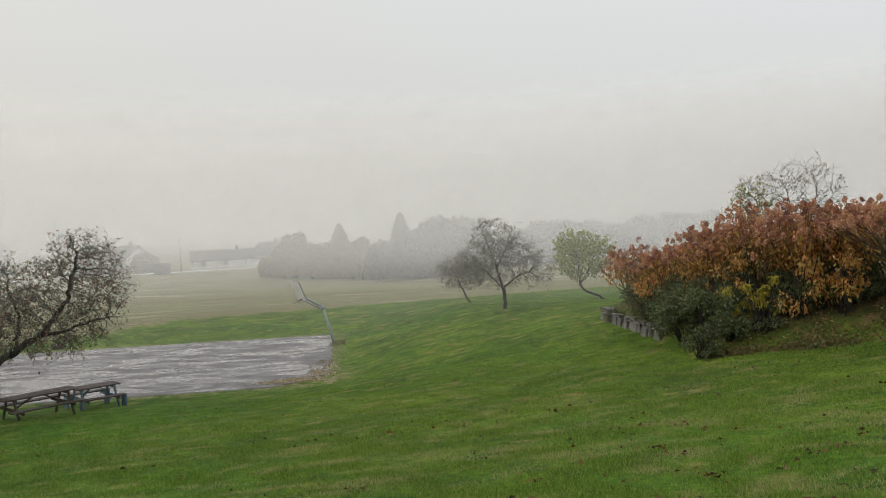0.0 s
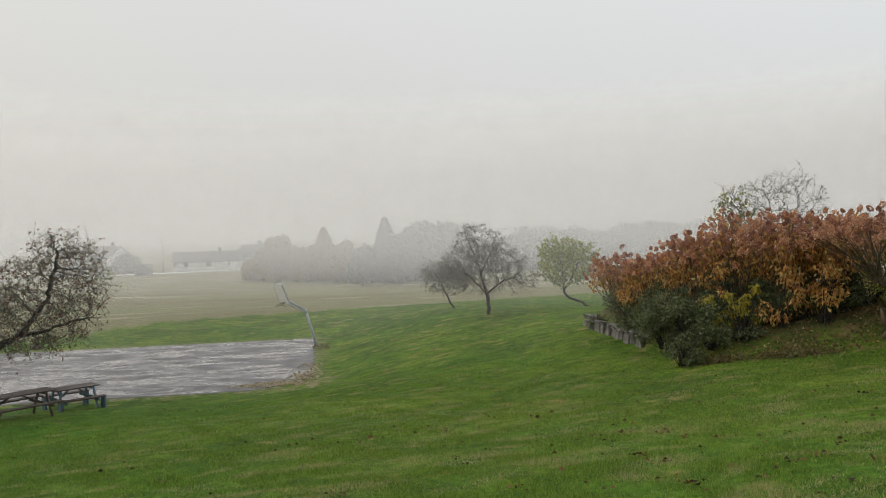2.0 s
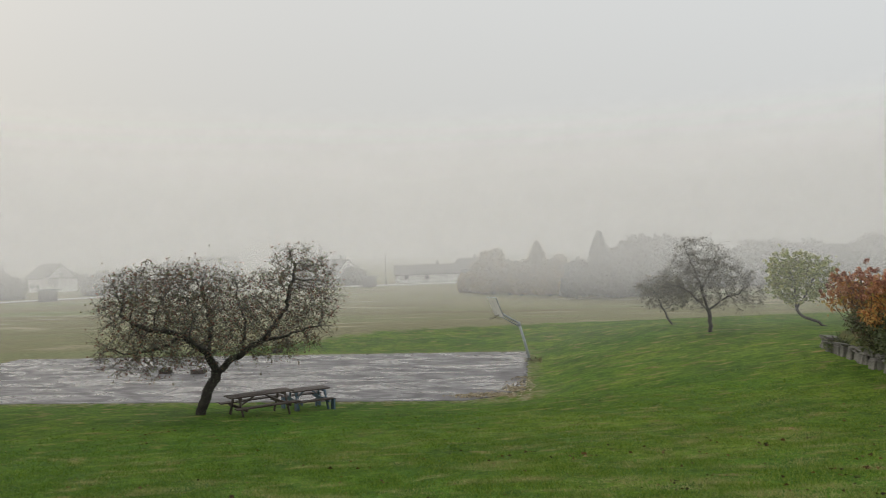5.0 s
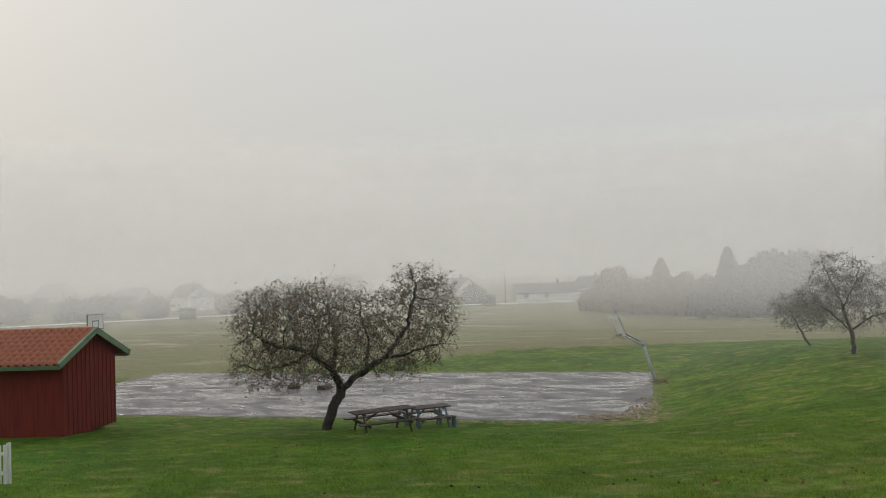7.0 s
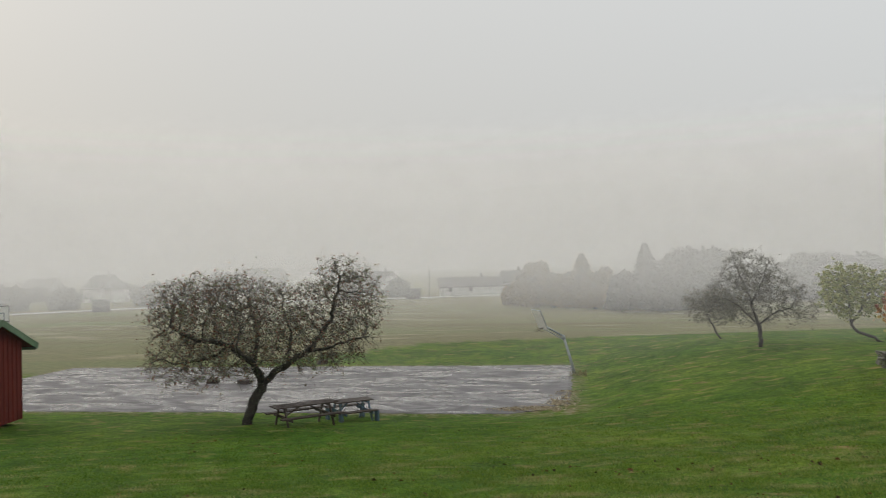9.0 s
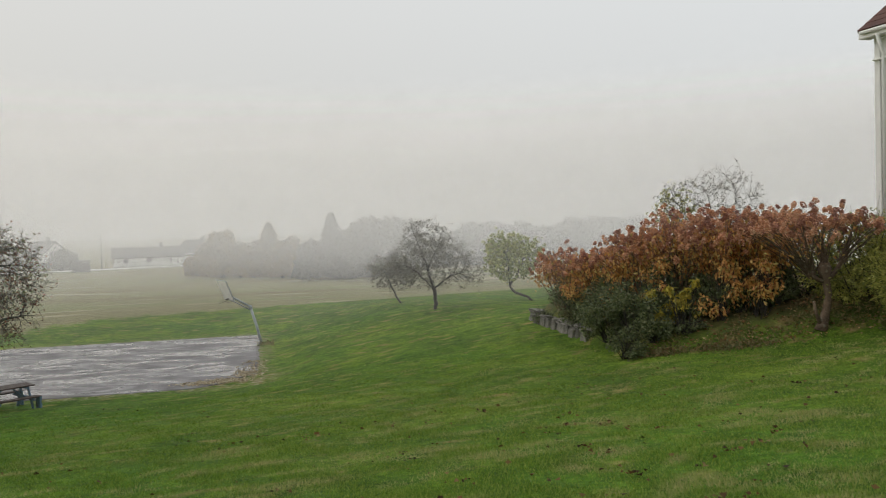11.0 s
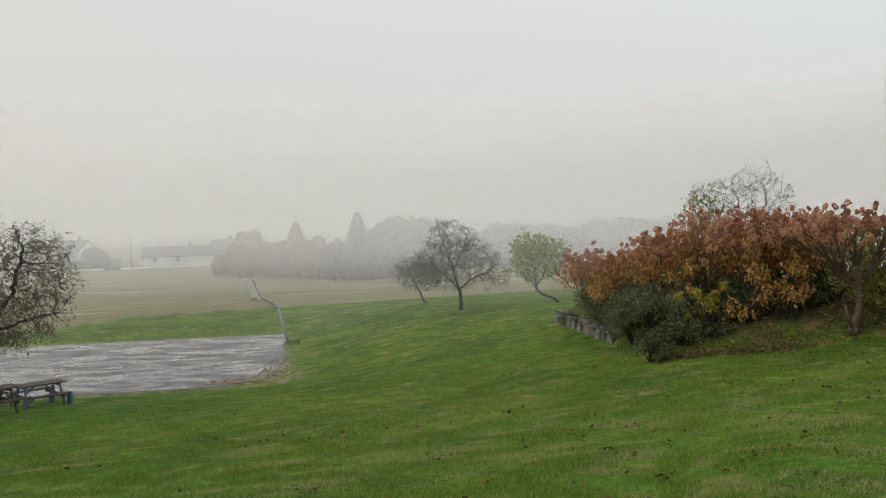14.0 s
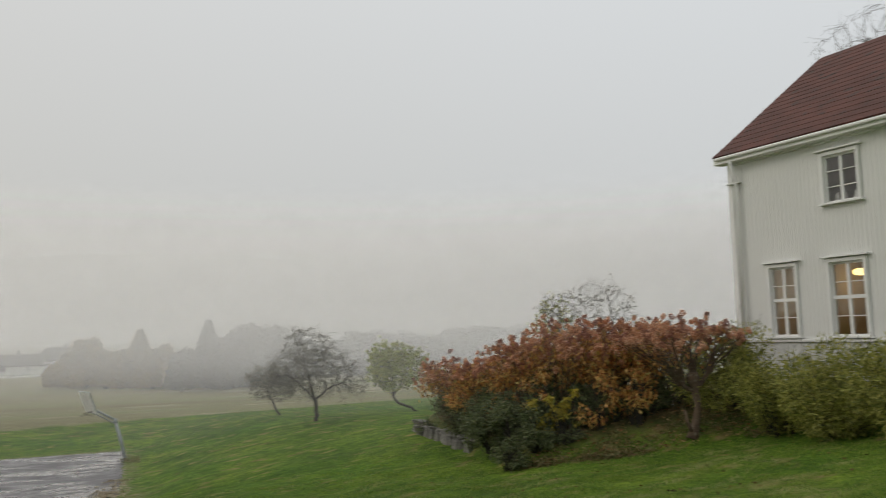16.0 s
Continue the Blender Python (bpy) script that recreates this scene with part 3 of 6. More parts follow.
# ---- trees ----
def grow(base, stems, lobes, rng, count=1400, step=0.16, reach=0.9, kill=0.3, droop=0.0, rounds=90):
    """Branches that grow into the room of the crown: a trunk of given points, then nodes that reach for free room."""
    targets = []
    vol = [a[3] * a[4] * a[5] for a in lobes]
    for lobe, v in zip(lobes, vol):
        n = int(count * v / sum(vol))
        p = rng.normal(size=(n, 3))
        p /= np.linalg.norm(p, axis=1)[:, None]
        p *= (rng.uniform(0.05, 1, n) ** 0.42)[:, None]
        targets.append(p * np.array(lobe[3:6]) + np.array(lobe[:3]))
    targets = np.vstack(targets)
    nodes, parent = [np.array(base, float)], [-1]
    for stem in stems:
        last = 0
        if stem[0] is not None:
            d = [np.linalg.norm(q - np.array(stem[0])) for q in nodes]
            last = int(np.argmin(d))
        for p in stem[1:]:
            a, b = nodes[last], np.array(p, float)
            k = max(1, int(np.linalg.norm(b - a) / step))
            for j in range(1, k + 1):
                nodes.append(a + (b - a) * j / k + rng.normal(0, 0.03, 3))
                parent.append(last)
                last = len(nodes) - 1
    pts = np.array(nodes)
    near = np.full(len(targets), 1e9)
    who = np.zeros(len(targets), int)

    def update(lo):
        d = np.linalg.norm(targets[:, None] - pts[None, lo:], axis=2)
        j = d.argmin(1)
        v = d[np.arange(len(targets)), j]
        m = v < near
        near[m], who[m] = v[m], j[m] + lo

    update(0)
    for it in range(rounds):
        alive = near > kill
        targets, near, who = targets[alive], near[alive], who[alive]
        if not len(targets):
            break
        m = near < max(reach, near.min() * 1.05)
        pull = {}
        for w, t in zip(who[m], targets[m]):
            v = t - pts[w]
            pull.setdefault(w, np.zeros(3))
            pull[w] += v / (np.linalg.norm(v) + 1e-9)
        lo = len(pts)
        fresh = []
        for w, v in pull.items():
            v = v / (np.linalg.norm(v) + 1e-9) + rng.normal(0, 0.22, 3)
            v[2] -= droop
            fresh.append(pts[w] + v / np.linalg.norm(v) * step)
            parent.append(w)
        pts = np.vstack([pts, fresh])
        update(lo)
    return pts, np.array(parent)


def branch_mesh(pts, parent, tip, power, top, lo=None, hi=None):
    """Tapered round branches over the grown nodes; radius by the number of tips that each carries."""
    n = len(pts)
    load = np.zeros(n)
    kids = [[] for _ in range(n)]
    for i in range(1, n):
        kids[parent[i]].append(i)
    for i in range(n - 1, -1, -1):
        if not kids[i]:
            load[i] = 1
        if parent[i] >= 0:
            load[parent[i]] += load[i]
    rad = np.minimum(top, tip * load ** power)
    chains, stack = [], [(0, -1)]
    while stack:
        i, start = stack.pop()
        chain = [start] if start >= 0 else []
        while True:
            chain.append(i)
            if not kids[i]:
                break
            order = sorted(kids[i], key=lambda q: -load[q])
            for q in order[1:]:
                stack.append((q, i))
            i = order[0]
        chains.append(chain)
    out = {"thick": ([], []), "thin": ([], [])}
    for ch in chains:
        if len(ch) < 2:
            continue
        r = [rad[q] for q in ch]
        if ch[0] != 0:
            r[0] = min(r[0], r[1] * 1.25)
        thick = r[1] > tip * 3.2
        vs, fs = out["thick" if thick else "thin"]
        sides = 8 if r[1] > 0.06 else (5 if thick else 3)
        v, f = tube_arrays([Vector(pts[q]) for q in ch], r, sides)
        o = len(vs)
        vs.extend(v)
        fs.extend([tuple(a + o for a in g) for g in f])
    tips = np.array([i for i in range(n) if not kids[i]])
    return out, rad, tips


def leaf_quads(centres, along, size, width, rng, fold=0.25):
    """Pointed leaves: four corners each, at the centres, along the given ways."""
    n = len(centres)
    along = along / (np.linalg.norm(along, axis=1)[:, None] + 1e-9)
    side = np.cross(along, rng.normal(size=(n, 3)))
    side /= np.linalg.norm(side, axis=1)[:, None] + 1e-9
    nrm = np.cross(along, side)
    s = (size * rng.uniform(0.65, 1.3, n))[:, None]
    a = centres - along * s * 0.5
    b = centres + side * s * width * 0.5 + nrm * s * fold * 0.3
    c = centres + along * s * 0.5
    d = centres - side * s * width * 0.5 + nrm * s * fold * 0.3
    vs = np.stack([a, b, c, d], 1).reshape(-1, 3)
    return vs, np.arange(4 * n).reshape(-1, 4)


def twigs_from(pts, parent, rad, pick, rng, each, length, spread, droop=0.0):
    """Short last twigs that leave the thin branches; returns their mesh and their ends."""
    vs, fs, ends, ways = [], [], [], []
    for i in pick:
        d0 = pts[i] - pts[parent[i]] if parent[i] >= 0 else np.array([0, 0, 1.0])
        d0 = d0 / (np.linalg.norm(d0) + 1e-9)
        for _ in range(each):
            w = d0 + rng.normal(0, spread, 3)
            w[2] -= droop
            w /= np.linalg.norm(w)
            ln = length * rng.uniform(0.4, 1.3)
            mid = pts[i] + w * ln * 0.5 + rng.normal(0, ln * 0.1, 3)
            end = mid + (w + rng.normal(0, 0.35, 3)) * ln * 0.5
            v, f = tube_arrays([Vector(pts[i]), Vector(mid), Vector(end)], [0.006, 0.0048, 0.003], 3)
            o = len(vs)
            vs.extend(v)
            fs.extend([tuple(a + o for a in g) for g in f])
            ends += [mid, end]
            ways += [w, w]
    return vs, fs, np.array(ends), np.array(ways)


def tree(name, label, category, base, stems, lobes, seed, count, leaf_mat, leaves, leaf_size, tip=0.007, power=0.47, top=0.25,
         each=2, twig=0.28, droop=0.0, fruit=0, step=0.16, kill=0.3, spread=0.7, leaf_name="foliage", bark=None, group="", width=0.55):
    rng = np.random.RandomState(seed)
    pts, parent = grow(base, stems, lobes, rng, count, step=step, droop=droop, kill=kill)
    out, rad, tips = branch_mesh(pts, parent, tip, power, top)
    root = empty(name, Matrix.Translation(base), label, category, group)
    org = np.array(base)
    mesh_part("trunk", np.array([tuple(v) for v in out["thick"][0]]) - org, out["thick"][1], bark or M_BARK, root, soft=True)
    thin = np.where(rad < tip * 3.2)[0]
    vs, fs, ends, ways = twigs_from(pts, parent, rad, thin[rng.permutation(len(thin))[: int(len(thin) * 0.75)]], rng, each, twig, spread, droop)
    tv = [tuple(v) for v in out["thin"][0]]
    o = len(tv)
    mesh_part("crown", np.array(tv + [tuple(v) for v in vs]) - org, out["thin"][1] + [tuple(a + o for a in g) for g in fs], M_TWIG, root)
    if leaves:
        j = rng.randint(0, len(ends), leaves)
        c = ends[j] + rng.normal(0, 0.035, (leaves, 3))
        w = ways[j] * 0.5 + rng.normal(0, 0.6, (leaves, 3)) - np.array([0, 0, 0.5])
        lv, lf = leaf_quads(c, w, leaf_size, width, rng)
        mesh_part(leaf_name, lv - org, lf, leaf_mat, root)
    return root


def near_apple():
    x, y = -14.42, 23.26
    z = float(height(x, y)) - 0.08

    def at(r, h, back=0.0):
        """r metres along the spread of the crown, h up, back across it."""
        return (x + 0.85 * r - 0.53 * back, y + 0.53 * r + 0.85 * back, z + h)

    fork, left, right = at(0.58, 1.38), at(0.30, 2.1), at(1.36, 2.08)
    stems = [(None, at(0.10, 0.45), at(0.28, 0.9), fork),
             (fork, left, at(-0.5, 2.75, -0.2), at(-1.5, 3.05, -0.3), at(-2.4, 3.5)),
             (left, at(0.45, 3.1, 0.6), at(0.15, 4.2, 0.7)),
             (fork, right, at(2.1, 2.5, -0.2), at(2.9, 3.5), at(3.3, 5.0)),
             (right, at(1.6, 3.0, 0.8), at(1.3, 4.1, 0.9)),
             (fork, at(0.35, 2.2, -1.0), at(-0.3, 2.8, -1.7)),
             ((at(2.1, 2.5, -0.2)), at(3.0, 2.6, -0.6), at(3.8, 2.9, -0.6)),
             ((at(-0.5, 2.75, -0.2)), at(-1.3, 2.3, 0.4), at(-2.2, 2.2, 0.5))]
    lobes = [(*at(-1.1, 3.7), 2.1, 2.0, 1.5), (*at(0.7, 3.5), 1.9, 1.9, 1.6), (*at(3.4, 3.95), 1.5, 1.5, 1.75),
             (*at(-1.7, 2.3), 1.7, 1.5, 0.85), (*at(2.5, 2.55), 1.7, 1.5, 0.8), (*at(-1.9, 4.4), 1.3, 1.1, 0.65), (*at(0.2, 2.2), 1.5, 1.7, 0.6), (*at(-0.2, 4.65), 1.2, 1.2, 0.6)]
    tree("apple_tree", "old leaning apple tree with withered brown leaves beside picnic tables", "tree", (x, y, z), stems, lobes, 3, 4200,
         M_LEAF_APPLE, 15000, 0.08, tip=0.0072, power=0.475, top=0.24, each=3, twig=0.46, droop=0.03, step=0.15, kill=0.21, spread=0.9)


def middle_apple():
    x, y = 3.0, 37.87
    z = float(height(x, y))
    b = (x, y, z - 0.08)
    f = (x - 0.02, y, z + 1.05)
    stems = [(None, (x + 0.03, y, z + 0.5), f), (f, (x - 0.3, y, z + 2.0), (x - 0.7, y + 0.2, z + 3.2), (x - 1.1, y, z + 4.3)),
             (f, (x + 0.6, y - 0.2, z + 1.55), (x + 1.4, y - 0.3, z + 1.9)), (f, (x - 0.7, y + 0.4, z + 1.7), (x - 1.4, y + 0.3, z + 2.2)),
             ((x - 0.3, y, z + 2.0), (x + 0.3, y + 0.3, z + 3.2), (x + 0.5, y, z + 4.0))]
    lobes = [(x - 0.2, y, z + 2.35, 2.25, 2.1, 1.35), (x - 0.4, y, z + 3.4, 1.35, 1.4, 1.15), (x + 1.6, y, z + 1.7, 1.0, 1.1, 0.9), (x - 1.5, y, z + 1.8, 0.9, 1.0, 0.9)]
    tree("apple_tree", "bare spreading apple tree with a few leaves on the lawn", "tree", b, stems, lobes, 8, 2000, M_LEAF_GREY, 3600, 0.075,
         tip=0.006, power=0.485, top=0.19, each=4, twig=0.36, droop=0.05, kill=0.26)


def small_apple():
    x, y = 1.55, 43.97
    z = float(height(x, y))
    b = (x, y, z - 0.08)
    f = (x - 0.5, y, z + 1.0)
    stems = [(None, (x - 0.25, y, z + 0.4), f), (f, (x - 0.8, y, z + 1.7))]
    lobes = [(x - 0.7, y, z + 1.75, 1.25, 1.2, 0.95), (x + 0.4, y, z + 1.7, 0.8, 0.9, 0.8)]
    tree("apple_tree", "small dense leafless apple tree with a leaning trunk", "tree", b, stems, lobes, 15, 700, M_LEAF_GREY, 3500, 0.08,
         tip=0.008, power=0.44, top=0.09, each=2, twig=0.34, droop=0.06, kill=0.25)


def green_tree():
    x, y = 8.81, 42.09
    z = float(height(x, y))
    b = (x, y, z - 0.05)
    k = (7.56, 42.33, z + 0.78)
    stems = [(None, (8.3, 42.15, z + 0.30), (7.85, 42.25, z + 0.42), k), (k, (7.5, 42.3, z + 1.5), (7.4, 42.3, z + 2.3)), (k, (8.0, 42.4, z + 1.6), (8.4, 42.4, z + 2.4))]
    lobes = [(7.55, 42.3, z + 2.35, 1.6, 1.5, 1.4), (8.4, 42.3, z + 2.6, 1.0, 1.1, 1.15), (7.1, 42.3, z + 2.9, 1.0, 1.0, 1.0)]
    tree("fruit_tree", "leaning fruit tree with fading green and yellow leaves", "tree", b, stems, lobes, 21, 900, M_LEAF_GREEN, 9500, 0.115,
         tip=0.008, power=0.45, top=0.15, each=2, twig=0.32, spread=0.6, kill=0.27)


def tree_behind_bushes():
    x, y = polar(-24.5, 28.5)
    z = float(height(x, y))
    b = (x, y, z)
    f = (x, y, z + 1.3)
    stems = [(None, f), (f, (x - 0.2, y, z + 2.8)), (f, (x + 0.7, y, z + 2.5)), (f, (x - 0.9, y, z + 2.4))]
    lobes = [(x + 0.15, y, z + 2.75, 1.6, 1.5, 1.2), (x - 1.1, y, z + 2.7, 1.0, 1.0, 0.8)]
    tree("bare_tree", "bare twiggy tree rising behind the bushes", "tree", b, stems, lobes, 33, 620, M_LEAF_GREY, 600, 0.07,
         tip=0.0042, power=0.44, top=0.10, each=2, twig=0.45, kill=0.3, spread=0.5)
    x, y = polar(-21.9, 28.0)
    z = float(height(x, y))
    tree("young_tree", "young tree with small grey green leaves", "tree", (x, y, z), [(None, (x, y, z + 1.6), (x + 0.2, y, z + 2.6))],
         [(x, y, z + 2.6, 0.9, 0.9, 1.0)], 35, 300, M_WILLOW, 800, 0.085, tip=0.007, power=0.44, top=0.07, each=2, twig=0.25, kill=0.28)


def tree_behind_house():
    x, y = polar(-45.2, 42)
    z = float(height(x, y))
    stems = [(None, (x, y, z + 6), (x, y, z + 11)), ((x, y, z + 6), (x - 1.6, y, z + 10), (x - 2.6, y, z + 13))]
    lobes = [(x, y, z + 14.0, 4.4, 4.2, 3.5)]
    tree("bare_tree", "tall bare tree behind the white house", "tree", (x, y, z), stems, lobes, 41, 900, M_LEAF_GREY, 0, 0.08,
         tip=0.008, power=0.42, top=0.3, each=3, twig=0.7, step=0.3, kill=0.5)


near_apple()
middle_apple()
small_apple()
green_tree()
tree_behind_bushes()
tree_behind_house()


# ---- shrubs of the raised bed ----
def flower_heads(tips, rng, size=0.125):
    """Dry flower heads: each a rounded cone of many small papery petals, packed close."""
    per = 70
    c, w = [], []
    for t in tips:
        s = size * rng.uniform(0.6, 1.25)
        d = rng.normal(size=(per, 3))
        d /= np.linalg.norm(d, axis=1)[:, None]
        k = rng.uniform(0.72, 1.0, per)[:, None]
        tilt = rng.normal(0, 0.3, 2)
        p = d * k * np.array([s * 0.60, s * 0.60, s * 0.74])
        p[:, :2] *= 1 - 0.3 * (p[:, 2:3] / s)
        p[:, :2] += p[:, 2:3] * tilt
        c.append(p + np.array(t))
        w.append(np.cross(d, rng.normal(size=(per, 3))))
    c, w = np.vstack(c), np.vstack(w)
    return leaf_quads(c, w, 0.045, 0.9, rng, 0.5)


def hydrangea(label, x, y, stems, spread, zlow, ztop, seed, mat, leaves, knobs=(), group="hydrangeas in the bed"):
    """A multi-stemmed bush: arching stems, drooping leaves under the tips, dry heads on top.
    knobs: where the stems of one grown as a small tree leave its pruned trunk."""
    rng = np.random.RandomState(seed)
    z0 = float(height(x, y))
    root = empty("hydrangea_bush", pose(x, y, z0 - 0.04), label, "bush", group)
    sv, sf, tips, mids = [], [], [], []

    def stem(pts, radii, sides=4):
        v, f = tube_arrays(pts, radii, sides)
        o = len(sv)
        sv.extend(v)
        sf.extend([tuple(q + o for q in g) for g in f])

    if knobs:
        kx, ky, kz = knobs[0]
        line = [Vector((-0.10, 0, -0.05)), Vector((-0.06, 0, 0.10)), Vector((0.04, 0.02, kz * 0.28)), Vector((0.09, 0, kz * 0.5)), Vector((0.03, 0, kz * 0.75)), Vector((kx, ky, kz * 0.92)), Vector((kx, ky, kz + 0.05))]
        part("trunk", tube(line, [0.16, 0.115, 0.085, 0.075, 0.085, 0.15, 0.11], 10), M_PRUNED, root)
        for bx, by, bz in knobs[1:]:
            a, b = line[4], Vector((bx, by, bz))
            part("limb", tube([a, a.lerp(b, 0.5) + Vector((0, 0, -0.05)), a.lerp(b, 0.85), b, b + Vector((0, 0, 0.07))], [0.06, 0.05, 0.05, 0.10, 0.07], 8), M_PRUNED, root)
        part("side_shoot", tube([Vector((-0.10, -0.02, 0.05)), Vector((-0.24, -0.05, 0.35)), Vector((-0.30, -0.06, 0.62))], [0.05, 0.04, 0.03], 8), M_PRUNED, root)
    for i in range(stems):
        a = rng.uniform(0, 2 * math.pi)
        r = math.sqrt(rng.uniform(0, 1))
        end = Vector((math.cos(a) * r * spread[0] - (0.22 if knobs else 0.0), math.sin(a) * r * spread[1], 0))
        dome = 1 - (0.30 if knobs else 0.42) * r * r
        end.z = zlow + (ztop - zlow) * dome * rng.uniform(0.76, 1.03)
        if knobs:
            k = min(knobs, key=lambda q: abs(q[0] - end.x * 0.55) + rng.uniform(0, 0.25))
            start = Vector(k) + Vector(rng.normal(0, 0.05, 3))
            mid = start.lerp(end, 0.5) + Vector((rng.normal(0, 0.05), rng.normal(0, 0.05), -0.05 + 0.10 * r))
        else:
            start = Vector((end.x * 0.22, end.y * 0.22, 0.0))
            mid = start.lerp(end, 0.5) + Vector((rng.normal(0, 0.1), rng.normal(0, 0.1), 0.22 + 0.12 * r))
        stem([start, start.lerp(mid, 0.55) + Vector((0, 0, 0.03)), mid, mid.lerp(end, 0.5) + Vector((0, 0, 0.04)), end], [0.016, 0.013, 0.011, 0.009, 0.006])
        tips.append(tuple(end + Vector((0, 0, 0.07))))
        if rng.uniform() < 0.3:
            up = end + Vector((rng.normal(0, 0.09), rng.normal(0, 0.09), rng.uniform(0.12, 0.30)))
            stem([end, end.lerp(up, 0.5), up], [0.006, 0.005, 0.005])
            tips.append(tuple(up + Vector((0, 0, 0.05))))
        if rng.uniform() < 0.8:
            k = mid.lerp(end, rng.uniform(0.2, 0.8))
            e2 = k + Vector((rng.normal(0, 0.24), rng.normal(0, 0.24), rng.uniform(0.02, 0.25)))
            stem([k, k.lerp(e2, 0.5) + Vector((0, 0, 0.03)), e2], [0.008, 0.006, 0.005], 3)
            tips.append(tuple(e2 + Vector((0, 0, 0.06))))
        for q in range(5):
            mids.append(tuple(mid.lerp(end, rng.uniform(-0.35, 0.92) if not knobs else rng.uniform(-0.2, 0.9))))
    mesh_part("framework", [tuple(v) for v in sv], [f for f in sf if len(f) == 4], M_PRUNED if knobs else M_STEM, root)
    split = rng.uniform(0, 1, len(tips)) < 0.66
    for pick, petal, say in ((True, M_HEAD, "dry russet brown flower heads"), (False, M_HEAD_DARK, "dark brown withered flower heads")):
        hv, hf = flower_heads([p for p, q in zip(tips, split) if q == pick], rng)
        mesh_part("bloom", hv, hf, petal, root, say)
    mids = np.array(mids)
    j = rng.randint(0, len(mids), leaves)
    c = mids[j] + rng.normal(0, 0.13, (leaves, 3))
    w = rng.normal(0, 0.5, (leaves, 3)) - np.array([0, 0, 0.75])
    lv, lf = leaf_quads(c, w, 0.125, 0.42, rng, 0.5)
    mesh_part("foliage", lv, lf, mat, root)
    return root


def shrub(name, label, x, y, radii, seed, mat, leaves, size, lumps=14, dz=0.0, width=0.5, droop=0.3, hollow=0.5, group=""):
    """A leafy shrub: stems from the ground into uneven lumps, leaves over the lumps."""
    rng = np.random.RandomState(seed)
    z0 = float(height(x, y))
    root = empty(name, pose(x, y, z0 - 0.03 + dz), label, "shrub", group)
    rx, ry, rz = radii
    cs, rs = [], []
    sv, sf = [], []
    for i in range(lumps):
        a = rng.uniform(0, 2 * math.pi)
        r = math.sqrt(rng.uniform(0, 1)) * 0.75
        c = np.array([math.cos(a) * r * rx, math.sin(a) * r * ry, rz * (0.14 + rng.uniform(0, 0.74) * (1.1 - 0.5 * r))])
        cs.append(c)
        rs.append(rng.uniform(0.28, 0.5) * min(rx, ry, rz * 1.2))
        b = Vector((c[0] * 0.3, c[1] * 0.3, 0))
        e = Vector(c + np.array([0, 0, rs[-1] * 0.8]))
        for _ in range(3):
            e2 = e + Vector(rng.normal(0, rs[-1] * 0.7, 3))
            v, f = tube_arrays([b, b.lerp(e2, 0.5) + Vector((0, 0, 0.1)), e2], [0.012, 0.008, 0.003], 4)
            o = len(sv)
            sv.extend(v)
            sf.extend([tuple(q + o for q in g) for g in f])
    mesh_part("framework", [tuple(v) for v in sv], sf, M_BARK, root)
    cs, rs = np.array(cs), np.array(rs)
    j = rng.choice(lumps, leaves, p=rs ** 2 / (rs ** 2).sum())
    d = rng.normal(size=(leaves, 3))
    d /= np.linalg.norm(d, axis=1)[:, None]
    k = rng.uniform(hollow, 1.12, leaves)[:, None]
    c = cs[j] + d * k * rs[j][:, None]
    c[:, 2] = np.maximum(c[:, 2], rng.uniform(0.02, 0.25, leaves))
    w = d * 0.7 + rng.normal(0, 0.45, (leaves, 3)) - np.array([0, 0, droop])
    lv, lf = leaf_quads(c, w, size, width, rng, 0.3)
    mesh_part("foliage", lv, lf, mat, root)
    return root


